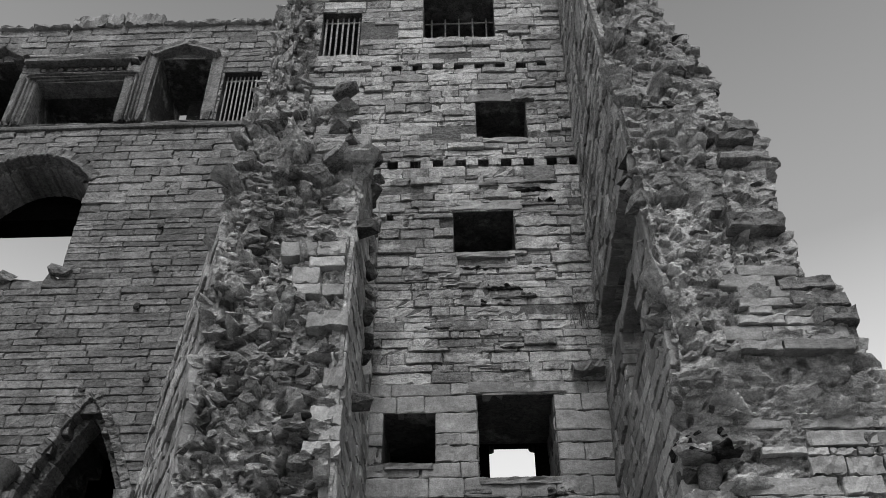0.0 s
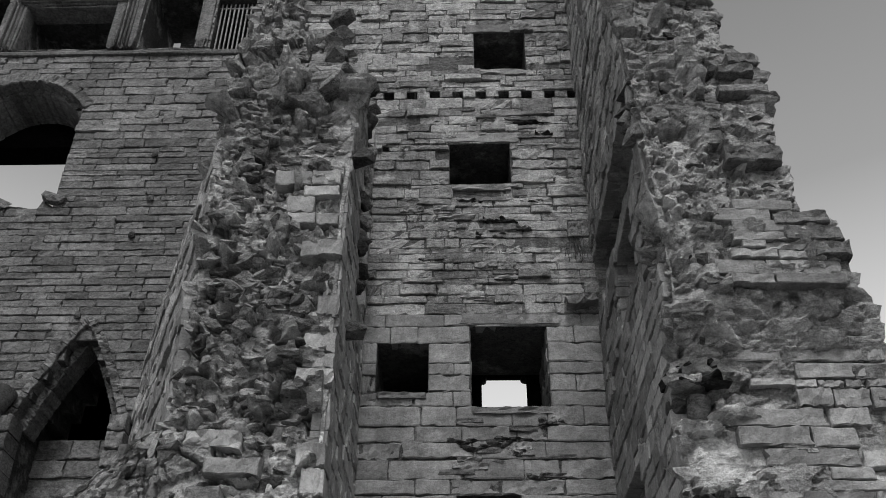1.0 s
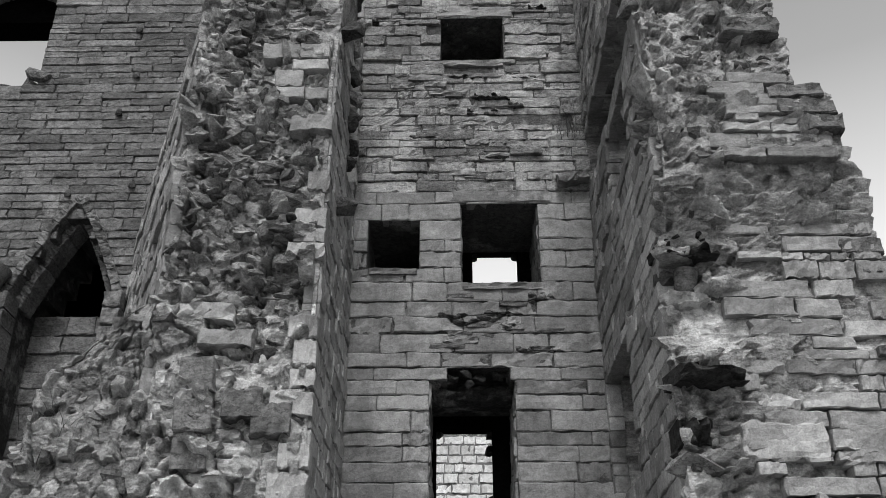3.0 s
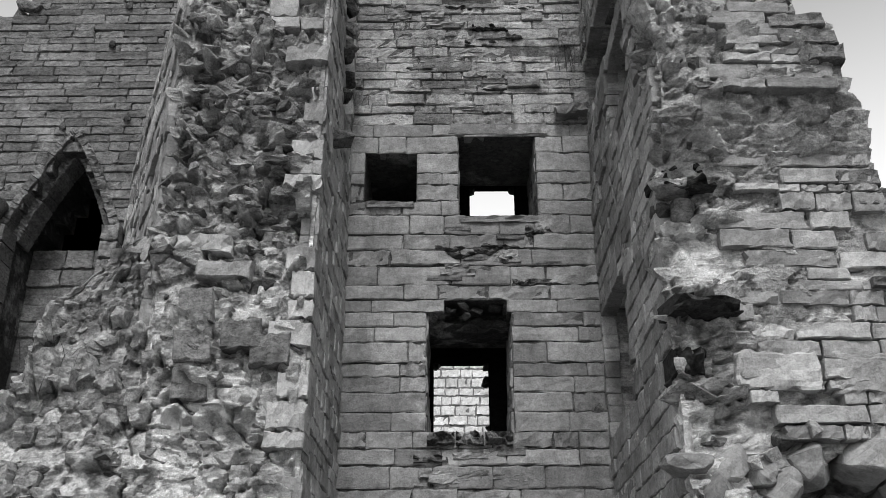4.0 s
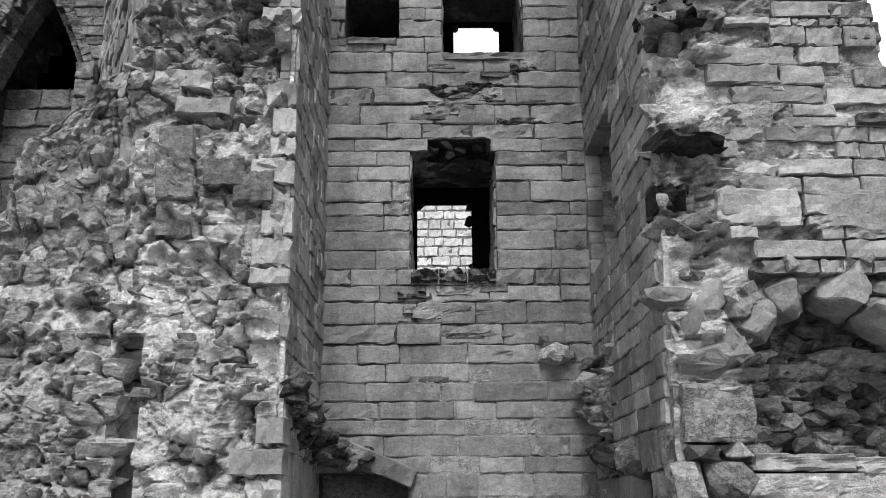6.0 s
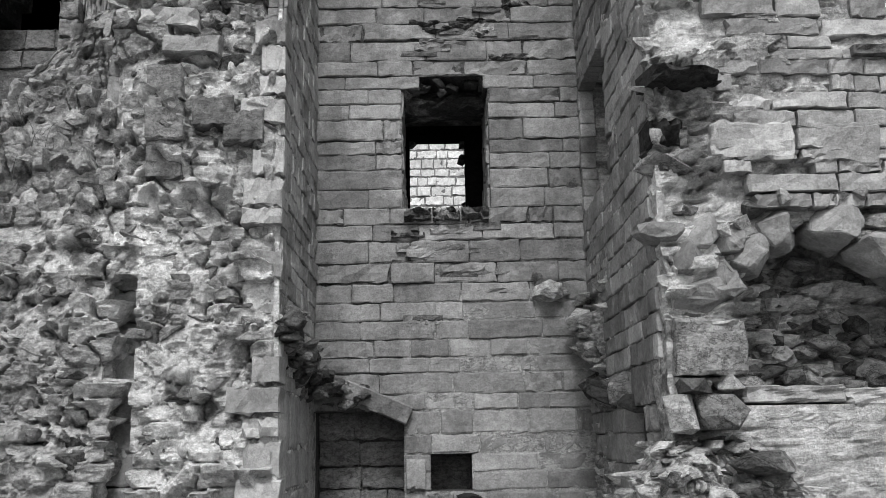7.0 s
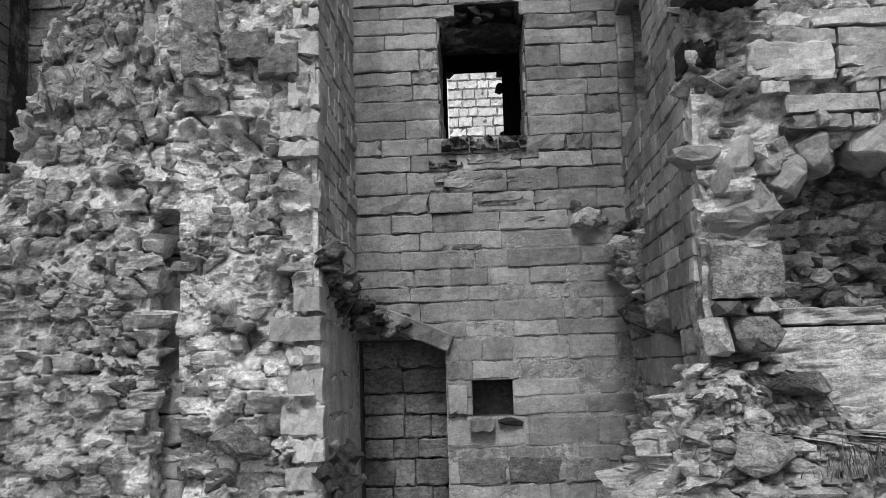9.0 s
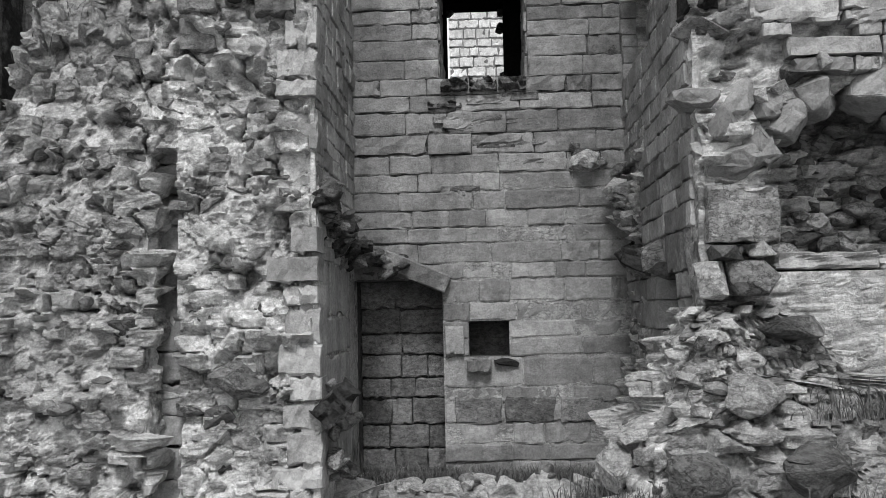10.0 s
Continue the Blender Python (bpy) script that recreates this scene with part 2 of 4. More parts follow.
def backing(name, face, s0, s1, z0, z1, holes, thick, label, mat=MORTAR, front=0.0):
    """The wall behind its facing stones, with its openings (s0, s1, z0, z1, depth or None for right through)."""
    bm = bmesh.new()
    ss = sorted({s0, s1, *(min(max(h[i], s0), s1) for h in holes for i in (0, 1))})
    zs = sorted({z0, z1, *(min(max(h[i], z0), z1) for h in holes for i in (2, 3))})
    for a, b in zip(ss, ss[1:]):
        for c, d in zip(zs, zs[1:]):
            if b - a < 1e-4 or d - c < 1e-4:
                continue
            m, k = (a + b) / 2, (c + d) / 2
            hit = [h for h in holes if h[0] < m < h[1] and h[2] < k < h[3]]
            if not hit:
                box(bm, face, a, b, c, d, front, thick)
            elif hit[0][4] is not None and hit[0][4] < thick:
                box(bm, face, a, b, c, d, hit[0][4], thick)
    ob = part(name, bm, mat, None)
    return tagged(ob, label, kind="structure")


def facing(wall, face, s0, s1, z0, z1, holes, course=(0.17, 0.26), length=(0.25, 0.75), seed=1, worn=0.25, proud=0.026, limits=None, cap=300, skip=0.0, near=(0, 0, 4), meshes=None, joined=ASHLAR_FAR, wobble=0.012, gap=0.004):
    """Squared stones in courses on a wall's face; the nearest ones objects of their own, the rest one mesh."""
    r = np.random.default_rng(seed)
    marks = sorted({z0, z1, *(min(max(h[i], z0), z1) for h in holes for i in (2, 3))})
    levels = [z0]
    for a, b in zip(marks, marks[1:]):
        if b - a < 0.02:
            continue
        z = a
        while b - z > course[1] * 1.35:
            z += r.uniform(*course)
            if b - z < course[0] * 0.7:
                z = (z + b) / 2 - 0.05
            levels.append(z)
        levels.append(b)
    laid = []
    for c, d in zip(levels, levels[1:]):
        if d - c < 0.03:
            continue
        k = (c + d) / 2
        lo, hi = limits(k) if limits else (s0, s1)
        free = [(max(lo, s0), min(hi, s1))]
        for h in holes:
            if h[2] < k < h[3]:
                free = [q for a, b in free for q in ((a, min(b, h[0])), (max(a, h[1]), b)) if q[1] - q[0] > 0.04]
        for a, b in free:
            s = a
            while b - s > 0.03:
                w = r.uniform(*length) * (1.0 if d - c > 0.14 else 0.8)
                if b - s - w < length[0] * 0.7:
                    w = b - s
                    if w > length[1] * 1.2:
                        w /= 2
                if r.random() >= skip:
                    laid.append((s + w / 2, k, w, d - c))
                s += w
    basis = face.turn()
    made = []
    for s, z, w, h in laid:
        bad = r.random() < worn
        depth = 0.16
        out = proud + r.normal() * wobble - (abs(r.normal()) * 0.012 if bad else 0)
        out = max(out, 0.35 * proud)
        m = Matrix.Translation(face.at(s, z, depth / 2 - out)) @ basis @ pose(0, 0, 0, r.normal() * 0.8, r.normal() * 0.5, r.normal() * 0.8)
        m = m @ Matrix.Diagonal((w - gap * r.uniform(0.4, 1.3), depth, h - gap * r.uniform(0.4, 1.4), 1))
        pool = (ROUGH_STONES if bad else STONES) if meshes is None else meshes
        made.append(((face.at(s, z) - Vector(near)).length, m, pool[int(r.integers(len(pool)))]))
    made.sort(key=lambda q: q[0])
    for _, m, me in made[:cap]:
        ob = new("stone", me)
        ob.parent = wall
        ob.matrix_basis = m
    rest = made[cap:]
    if rest:
        join("facing_stones", rest, joined, wall)
    return wall


def join(name, rest, mat, parent, label="", category=""):
    verts, faces, base = [], [], 0
    for _, m, me in rest:
        co = np.empty(len(me.vertices) * 3)
        me.vertices.foreach_get("co", co)
        mm = np.array(m)
        verts.append(co.reshape(-1, 3) @ mm[:3, :3].T + mm[:3, 3])
        faces += [tuple(base + i for i in p.vertices) for p in me.polygons]
        base += len(me.vertices)
    ob = new(name, mesh_of(name, np.concatenate(verts), faces, mat))
    ob.parent = parent
    tagged(ob, label, category, kind="stuff")
    return ob


def loft(name, plan, z0, z1, step, rough, mat, seed, hollow=None, stone=(0.29, 0.16), coarse=(1,), lime_and_light=lambda z: 0.5 + 0 * z, plaster=None):
    """A broken mass of masonry: a plan line that changes with the height, set with stones and mortar in relief.
    rough(x, y, z) gives the relief's depth; hollow(x, y, z) how far the face is pushed in."""
    zs = np.arange(z0, z1 + 1e-6, step)
    lines = [np.array(plan(z)) for z in zs]
    seg = np.linalg.norm(np.diff(lines[len(lines) // 2], axis=0), axis=1)
    per = [max(2, int(q / (step * coarse[k % len(coarse)]))) for k, q in enumerate(seg)]
    rows, nor, run = [], [], []
    for z, ln in zip(zs, lines):
        pts, ns = [], []
        for k, n in enumerate(per):
            t = np.arange(n + (k == len(per) - 1)) / n
            pts.append(ln[k] + np.outer(t, ln[k + 1] - ln[k]))
            way = (ln[k + 1] - ln[k]) / max(1e-6, np.linalg.norm(ln[k + 1] - ln[k]))
            ns.append(np.tile((way[1], -way[0]), (len(t), 1)))
        rows.append(np.concatenate(pts))
        nor.append(np.concatenate(ns))
    xy, nr = np.array(rows), np.array(nor)
    w = xy.shape[1]
    for _ in range(6):
        nr[:, 1:-1] = (nr[:, :-2] + nr[:, 1:-1] + nr[:, 2:]) / 3
    nr /= np.linalg.norm(nr, axis=2, keepdims=True) + 1e-9
    p = np.concatenate([xy, np.repeat(zs, w).reshape(len(zs), w, 1)], 2).reshape(-1, 3)
    nr = nr.reshape(-1, 2)
    u = np.tile(np.r_[0, np.cumsum(np.repeat([s / n for s, n in zip(seg, per)], per))], len(zs))
    warp = (fbm(p * 3.1, 3, seed) - 0.5) * 0.22
    warp2 = (fbm(p * 3.1 + 31, 3, seed) - 0.5) * 0.16
    tone, f1, f2, bu, bv = cells(u + warp, p[:, 2] + warp2, stone[0], stone[1], seed)
    t2, g1, g2, cu, cv = cells(u + warp2, p[:, 2] - warp, stone[0] * 0.45, stone[1] * 0.5, seed + 9)
    big = fbm(p * 1.1, 4, seed + 20) - 0.5
    r = rough(p[:, 0], p[:, 1], p[:, 2])
    lost = np.clip((fbm(p * 2.2, 3, seed + 40) - 0.53) * 9, 0, 1)
    sheet = p * np.array([5.0, 5.0, 13.0]) + (fbm(p * 4.0, 2, seed + 60) * 2.4)[:, None]
    flake = 1 - np.abs(2 * fbm(sheet, 4, seed + 50) - 1)
    pit = np.clip((fbm(p * 4.5 + 13, 3, seed + 70) - 0.6) * 7, 0, 1)
    plat = np.clip((f2 - f1) / 0.11, 0, 1)
    plat = plat * plat * (3 - 2 * plat)
    small = np.clip((g2 - g1) / 0.16, 0, 1)
    stone_h = plat * (0.05 + 1.05 * tone**1.25 + 0.8 * bv * (tone - 0.3) + 0.6 * bu * (tone - 0.5) + 0.16 * (flake - 0.7)) * (1 - lost)
    small_h = small * (0.12 + 0.55 * t2 + 0.3 * cv * (t2 - 0.4))
    lime_h = 0.24 + 0.6 * (fbm(p * 6.5, 4, seed + 33) - 0.5) - 0.3 * (1 - plat) * (tone > 0.5)
    body = np.maximum(np.maximum(stone_h, small_h * (0.45 + 0.55 * lost)), lime_h)
    limey = np.clip(0.5 + (lime_h - np.maximum(stone_h, small_h * (0.45 + 0.55 * lost))) * 7, 0, 1)
    out = r * (body * 1.05 + big * 1.1 - 1.15 * pit * (1 - 0.6 * plat) + 0.16 * (fbm(p * 20.0, 3, seed + 4) - 0.5) - 0.5)
    if hollow is not None:
        out = out - hollow(p[:, 0], p[:, 1], p[:, 2])
    p[:, :2] += nr * out[:, None]
    q = np.arange((len(zs) - 1) * w).reshape(-1, w)[:, :-1].ravel()
    faces = np.stack([q, q + 1, q + w + 1, q + w], 1)
    me = bpy.data.meshes.new(name)
    me.vertices.add(len(p))
    me.vertices.foreach_set("co", p.ravel())
    me.loops.add(faces.size)
    me.loops.foreach_set("vertex_index", faces.ravel())
    me.polygons.add(len(faces))
    me.polygons.foreach_set("loop_start", np.arange(len(faces)) * 4)
    me.polygons.foreach_set("loop_total", np.full(len(faces), 4))
    me.polygons.foreach_set("use_smooth", np.zeros(len(faces), bool))
    me.update(calc_edges=True)
    me.materials.append(mat)
    # Stone tone by height too: painted light dims the upper masonry
    a = me.attributes.new("tone", "FLOAT", "POINT")
    a.data.foreach_set("value", (np.where(lost > 0.5, t2, tone) * (0.6 + 0.4 * lime_and_light(p[:, 2]))).astype(np.float32))
    b = me.attributes.new("mortar", "FLOAT", "POINT")
    b.data.foreach_set("value", limey.astype(np.float32))
    bm = bmesh.new()
    bm.faces.new([bm.verts.new(v) for v in p.reshape(len(zs), w, 3)[-1][::3]])
    bmesh.ops.triangulate(bm, faces=bm.faces[:])
    cap_ = part("wall_top", bm, MORTAR, None)
    if plaster is not None:
        b.data.foreach_set("value", np.clip(np.maximum(limey, plaster(p[:, 0], p[:, 1], p[:, 2])), 0, 1).astype(np.float32))
    # Lime by height: real whiter mortar, plus painted light on the brighter lower parts
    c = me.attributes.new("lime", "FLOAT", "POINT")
    c.data.foreach_set("value", np.clip(lime_and_light(p[:, 2]) + 1.6 * (fbm(p * 1.3, 4, seed + 80) - 0.5), 0, 1).astype(np.float32))
    ob = new(name, me)
    cap_.parent = ob
    return ob, p.reshape(len(zs), w, 3), nr.reshape(len(zs), w, 2)


def strew(parent, pts, nrm, count, seed, keep, size=(0.12, 0.4), pool=None, sink=0.9, cap=300, dark_above=6.0):
    """Single stones bedded in a broken face."""
    r = np.random.default_rng(seed)
    pool = pool or ROCKS
    done = []
    tries = 0
    while len(done) < count and tries < count * 40:
        tries += 1
        i, j = int(r.integers(pts.shape[0])), int(r.integers(pts.shape[1]))
        p, q = pts[i, j], nrm[i, j]
        if not keep(*p):
            continue
        w = r.uniform(*size)
        h = w * r.uniform(0.2, 0.62)
        d = w * r.uniform(0.6, 1.0)
        turn = math.degrees(math.atan2(q[1], q[0])) + 90
        at = Vector((p[0] - q[0] * d * (sink - 0.5), p[1] - q[1] * d * (sink - 0.5), p[2]))
        m = Matrix.Translation(at) @ pose(0, 0, 0, r.normal() * 7, r.normal() * 8, turn + r.normal() * 9) @ Matrix.Diagonal((w, d, h, 1))
        from_ = OLD_ROCKS if pool is ROCKS and (p[2] > dark_above or r.random() < 0.3) else pool
        done.append((0, m, from_[int(r.integers(len(from_)))]))
    for _, m, me in done[:cap]:
        ob = new("stone", me)
        ob.parent = parent
        ob.matrix_basis = m
    if done[cap:]:
        join("small_stones", done[cap:], RUBBLE_MIXED, parent)


def table(rows):
    """A smooth step through rows (z, values...)."""
    a = np.array(rows, float)
    return lambda z: [float(np.interp(z, a[:, 0], a[:, k])) for k in range(1, a.shape[1])]


# ---- back wall of the shaft ----
BACK = Face((0, 10.3), (1, 0))
joists = [(-0.9 + 0.335 * k, -0.75 + 0.335 * k, z - 0.02 * k, z + 0.14 - 0.02 * k, 0.4) for z in (11.72,) for k in range(9)]
joists = [(a, b, 11.68, 11.82, 0.4) for a, b, *_ in joists] + [(a, b, 13.86, 13.98, 0.4) for a, b, *_ in joists[:8]]
back_holes = [
    (-0.81, -0.19, 6.95, 7.60, None), (0.31, 1.24, 6.76, 7.83, None), (0.06, 0.90, 10.06, 10.80, None), (0.43, 1.20, 12.26, 13.06, None),
    (-2.12, -1.46, 14.28, 15.42, None), (-0.40, 0.80, 14.68, 15.75, None), (-0.06, 0.89, 4.20, 5.55, None), (0.14, 0.84, 5.55, 5.7, 0.5),
    (-1.0, -0.07, -0.6, 2.05, 0.55), (0.2, 0.62, 1.24, 1.61, 0.45), (-0.88, -0.79, 10.68, 10.76, 0.3), *joists]
wall_back = backing("wall_north", BACK, -2.6, 2.6, -0.6, 17.6, back_holes, 1.25, "tall grey ashlar wall of a roofless tower shaft")
facing(wall_back, BACK, -2.55, 1.93, 0.0, 8.0, back_holes, course=(0.15, 0.245), length=(0.26, 0.85), seed=3, worn=0.2, wobble=0.008, limits=lambda z: (-1.02, 1.93), near=(0.3, 10.3, 3.2))
facing(wall_back, BACK, -2.55, 1.93, 8.0, 17.5, back_holes, course=(0.07, 0.17), length=(0.18, 0.8), seed=4, worn=0.6, wobble=0.02, skip=0.05, limits=lambda z: (-1.02 if z < 11.0 else -2.5, 1.93), cap=0)
pointing = backing("pointing", BACK, -0.07, 1.9, 0.0, 3.3, back_holes, 0.0, "pale lime pointing between the lower courses", LIME, -0.012)
pointing.parent = wall_back
# squared stones of the deep reveals
for x, z0, z1, k in ((0.31, 6.76, 7.83, 0), (-0.06, 4.2, 5.55, 1)):
    facing(wall_back, Face((x, 10.34), (0, 1)), 0.0, 1.2, z0, z1, [], seed=70 + k, proud=0.01, cap=20)
for x, z0, z1, k in ((1.24, 6.76, 7.83, 0), (0.89, 4.2, 5.55, 1)):
    facing(wall_back, Face((x, 11.54), (0, -1)), 0.0, 1.2, z0, z1, [], seed=75 + k, proud=0.01, cap=20)
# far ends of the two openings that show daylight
# inner masonry has its shade put into a near-black colour
inner = backing("wall_north_inner", BACK, -2.6, 2.6, 3.6, 8.6, [(0.465, 1.08, 6.6, 7.93, None), (-0.01, 0.68, 4.18, 5.43, None)], 1.6, "inner masonry behind the openings, coloured near black for shade", UNLIT_BLACK, 1.252)
# unseen rooms, boxed in and coloured near black to keep the windows dark
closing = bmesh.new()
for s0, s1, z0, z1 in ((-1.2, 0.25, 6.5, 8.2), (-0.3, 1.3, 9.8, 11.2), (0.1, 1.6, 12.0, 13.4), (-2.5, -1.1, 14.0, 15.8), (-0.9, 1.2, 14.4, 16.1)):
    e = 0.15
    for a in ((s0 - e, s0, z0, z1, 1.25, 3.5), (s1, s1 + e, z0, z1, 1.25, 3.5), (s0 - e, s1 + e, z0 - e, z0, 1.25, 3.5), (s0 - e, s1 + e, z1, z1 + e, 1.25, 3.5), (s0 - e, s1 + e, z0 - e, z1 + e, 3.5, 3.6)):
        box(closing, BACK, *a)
tagged(part("wall_rooms_behind", closing, UNLIT_BLACK, None), "unseen chambers behind the windows, coloured near black for shade", kind="structure")
# stones of the blocked door, darker in themselves and darkened further for the recess's shade
facing(wall_back, Face((0, 10.8), (1, 0)), -1.0, -0.07, 0.0, 2.1, [], course=(0.19, 0.3), length=(0.2, 0.5), seed=33, meshes=DARKER_STONES, cap=40)

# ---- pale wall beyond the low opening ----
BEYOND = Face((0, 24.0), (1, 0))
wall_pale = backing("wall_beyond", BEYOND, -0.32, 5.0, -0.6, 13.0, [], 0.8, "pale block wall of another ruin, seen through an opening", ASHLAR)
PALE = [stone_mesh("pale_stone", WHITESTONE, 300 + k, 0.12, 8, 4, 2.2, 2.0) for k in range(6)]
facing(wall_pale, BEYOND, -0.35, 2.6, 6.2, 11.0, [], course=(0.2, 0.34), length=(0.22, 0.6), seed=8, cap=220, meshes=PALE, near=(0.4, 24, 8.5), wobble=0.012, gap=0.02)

# ---- left pier ----
lp = table([(-0.6, -2.38, 7.98, -0.98, 7.98, -1.0, 10.5, -4.4), (4.6, -2.36, 7.95, -1.0, 7.95, -1.0, 10.5, -4.4), (8.0, -2.42, 7.98, -1.0, 8.05, -1.0, 10.5, -4.4),
            (8.9, -2.42, 8.0, -0.98, 8.2, -1.0, 10.5, -4.2), (9.5, -2.5, 8.1, -0.92, 8.05, -1.0, 10.5, -4.0), (10.0, -2.48, 8.2, -0.9, 8.1, -1.0, 10.5, -3.9), (10.4, -2.5, 8.35, -1.25, 8.25, -1.02, 10.5, -3.8),
            (11.0, -2.52, 8.6, -1.3, 8.5, -1.05, 10.5, -3.7), (11.4, -2.55, 8.9, -1.75, 9.0, -1.75, 10.5, -3.5), (13.0, -2.64, 9.4, -2.25, 9.5, -2.2, 10.5, -3.3), (15.0, -2.62, 9.7, -2.3, 9.8, -2.25, 10.5, -3.3), (17.6, -2.6, 9.9, -2.4, 10.0, -2.4, 10.5, -3.3)])


def left_plan(z):
    bx, by, cx, cy, dx, dy, ax = lp(z)
    return [(ax, 12.55), (bx, by), (cx, cy), (dx, dy)]


def left_rough(x, y, z):
    front = np.clip((8.9 + np.clip(z - 9, 0, 9) * 0.25 - y) / 0.25, 0, 1)
    side = np.where((x > -1.04) & (z < 8.6), 0.05, 1) * np.where(x > -1.6, np.clip((8.2 - y) / 0.12, 0.10, 1), np.where(z > 8.6, np.clip((9.2 - y) / 0.4, 0.12, 1), np.clip((8.12 - y) / 0.1, 0.04, 1)))
    return np.interp(z, [0, 4, 5.5, 9.6, 9.8], [0.19, 0.19, 0.26, 0.28, 0.28]) * np.where(z > 10.6, np.maximum(side, 0.8), side) * np.maximum(front, 0.3)


def left_hollow(x, y, z):
    groove = (x > -2.6) & (x < -2.15) & (y < 8.6) & (z < 3.1)
    chase = (x > -1.3) & (y > 9.35) & (y < 10.1) & (z > 7.6) & (z < 10.9)
    return np.where(groove, 0.34, 0) + np.where(chase, 0.5, 0)


# Whiter low down and near z 8: lime mortar, with brighter light painted in
left_pier, lpts, lnrm = loft("wall_stub_left", left_plan, -0.6, 17.6, 0.019, left_rough, CORE, 11, left_hollow, coarse=(3, 1, 1.6), lime_and_light=lambda z: np.interp(z, [0, 4.6, 6.0, 7.2, 7.7, 8.5, 9.2], [0.92, 0.92, 0.3, 0.35, 0.8, 0.6, 0.2]),
                                plaster=lambda x, y, z: np.clip((fbm(np.stack([x, y, z], 1) * np.array([2.6, 2.6, 3.4]), 4, 99) - 0.44) * 7, 0, 1) * np.clip((5.2 - z) / 0.9, 0, 1) * (x > -2.2))
tagged(left_pier, "broken end of a thick rubble wall, lime mortar and torn stones", kind="structure")
strew(left_pier, lpts, lnrm, 300, 21, lambda x, y, z: (y < 8.12 and -2.5 < x < -1.16 if z < 8.6 else y < 8.45 + max(0, z - 10) * 0.35 and -2.3 < x) and not (-2.45 < x < -2.08 and z < 3.3) and not (x > -1.35 and y > 8.15 and z < 10))
strew(left_pier, lpts, lnrm, 420, 24, lambda x, y, z: 5.2 < z < 9.3 and y < 8.25 and -2.3 < x < -1.1 and not (7.3 < z < 8.5 and x > -1.8), size=(0.08, 0.25), sink=0.72, cap=0)
LSIDE = Face((-1.0, 7.9), (0, 1))
# paler stones here paint in the light on this side of the shaft
facing(left_pier, LSIDE, 0.05, 2.42, 2.35, 10.9, [(1.45, 2.2, 7.7, 10.9, None)], course=(0.13, 0.23), length=(0.2, 0.55), seed=5, meshes=SIDE_STONES, joined=ASHLAR_LIGHT_FAR, wobble=0.006, cap=200, limits=lambda z: (lp(z)[3] - 7.87 + 0.2 * max(0, z - 9), 2.42), near=(0, 7, 2))
facing(left_pier, LSIDE, 0.08, 1.85, 0.3, 2.3, [], course=(0.3, 0.42), length=(0.5, 1.2), seed=6, meshes=SIDE_STONES, wobble=0.004, cap=60)
side = Vector((-4.4 + 2.38, 12.5 - 7.95, 0))
LSPLAY = Face((-4.4, 12.5), (-side.x, -side.y))
facing(left_pier, LSPLAY, 0.0, side.length - 0.15, 4.6, 9.0, [], course=(0.18, 0.27), length=(0.3, 0.8), seed=9, worn=0.3, wobble=0.015, proud=0.04, cap=60, near=(-2, 8, 5))
facing(left_pier, Face((-1.78, 7.98), (1, 0.03)), 0.0, 0.74, 7.7, 8.4, [], course=(0.12, 0.22), length=(0.25, 0.55), seed=12, meshes=SIDE_STONES, proud=0.02, skip=0.15, cap=30, limits=lambda z: (0.12 * (1 + math.sin(z * 9)), 0.74))
# quoins of the front's edge
r9 = np.random.default_rng(91)
for low_z, top_z, miss in ((0.3, 2.25, 0.1), (2.85, 7.3, 0.3)):
    z = low_z
    while z < top_z:
        h = r9.uniform(0.15, 0.3)
        w = r9.uniform(0.2, 0.44)
        if r9.random() > miss:
            ob = new("quoin", LIGHT_STONES[int(r9.integers(14))])
            ob.parent = left_pier
            ob.matrix_basis = pose(-0.99 - w / 2 + 0.03, lp(z)[3] + 0.1 + r9.normal() * 0.025, z + h / 2, 0, r9.normal(), r9.normal() * 2) @ Matrix.Diagonal((w, 0.3, h * 0.95, 1))
        z += h

# low stub to the left of the pier
low = table([(-0.6, -4.5, 7.8), (2.5, -4.1, 7.85), (3.48, -3.6, 7.9), (4.0, -3.43, 7.95), (4.5, -3.36, 8.0), (4.91, -3.14, 8.05), (5.18, -2.88, 8.1), (5.42, -2.7, 8.15), (5.6, -2.5, 8.2)])


def low_plan(z):
    ax, fy = low(z)
    return [(ax - 0.4, 9.8), (ax, fy), (-2.36, fy + 0.08), (-2.36, 8.9)]


low_wall, wpts, wnrm = loft("wall_stub_low", low_plan, -0.6, 5.6, 0.02, lambda x, y, z: 0.2 + 0 * x, CORE, 17, coarse=(2, 1, 1), lime_and_light=lambda z: np.interp(z, [0, 3, 4.5], [0.85, 0.8, 0.5]))
tagged(low_wall, "low torn stub of rubble wall with grass on top", kind="structure")
strew(low_wall, wpts, wnrm, 170, 22, lambda x, y, z: y < 8.7 and x < -2.5, size=(0.1, 0.34))

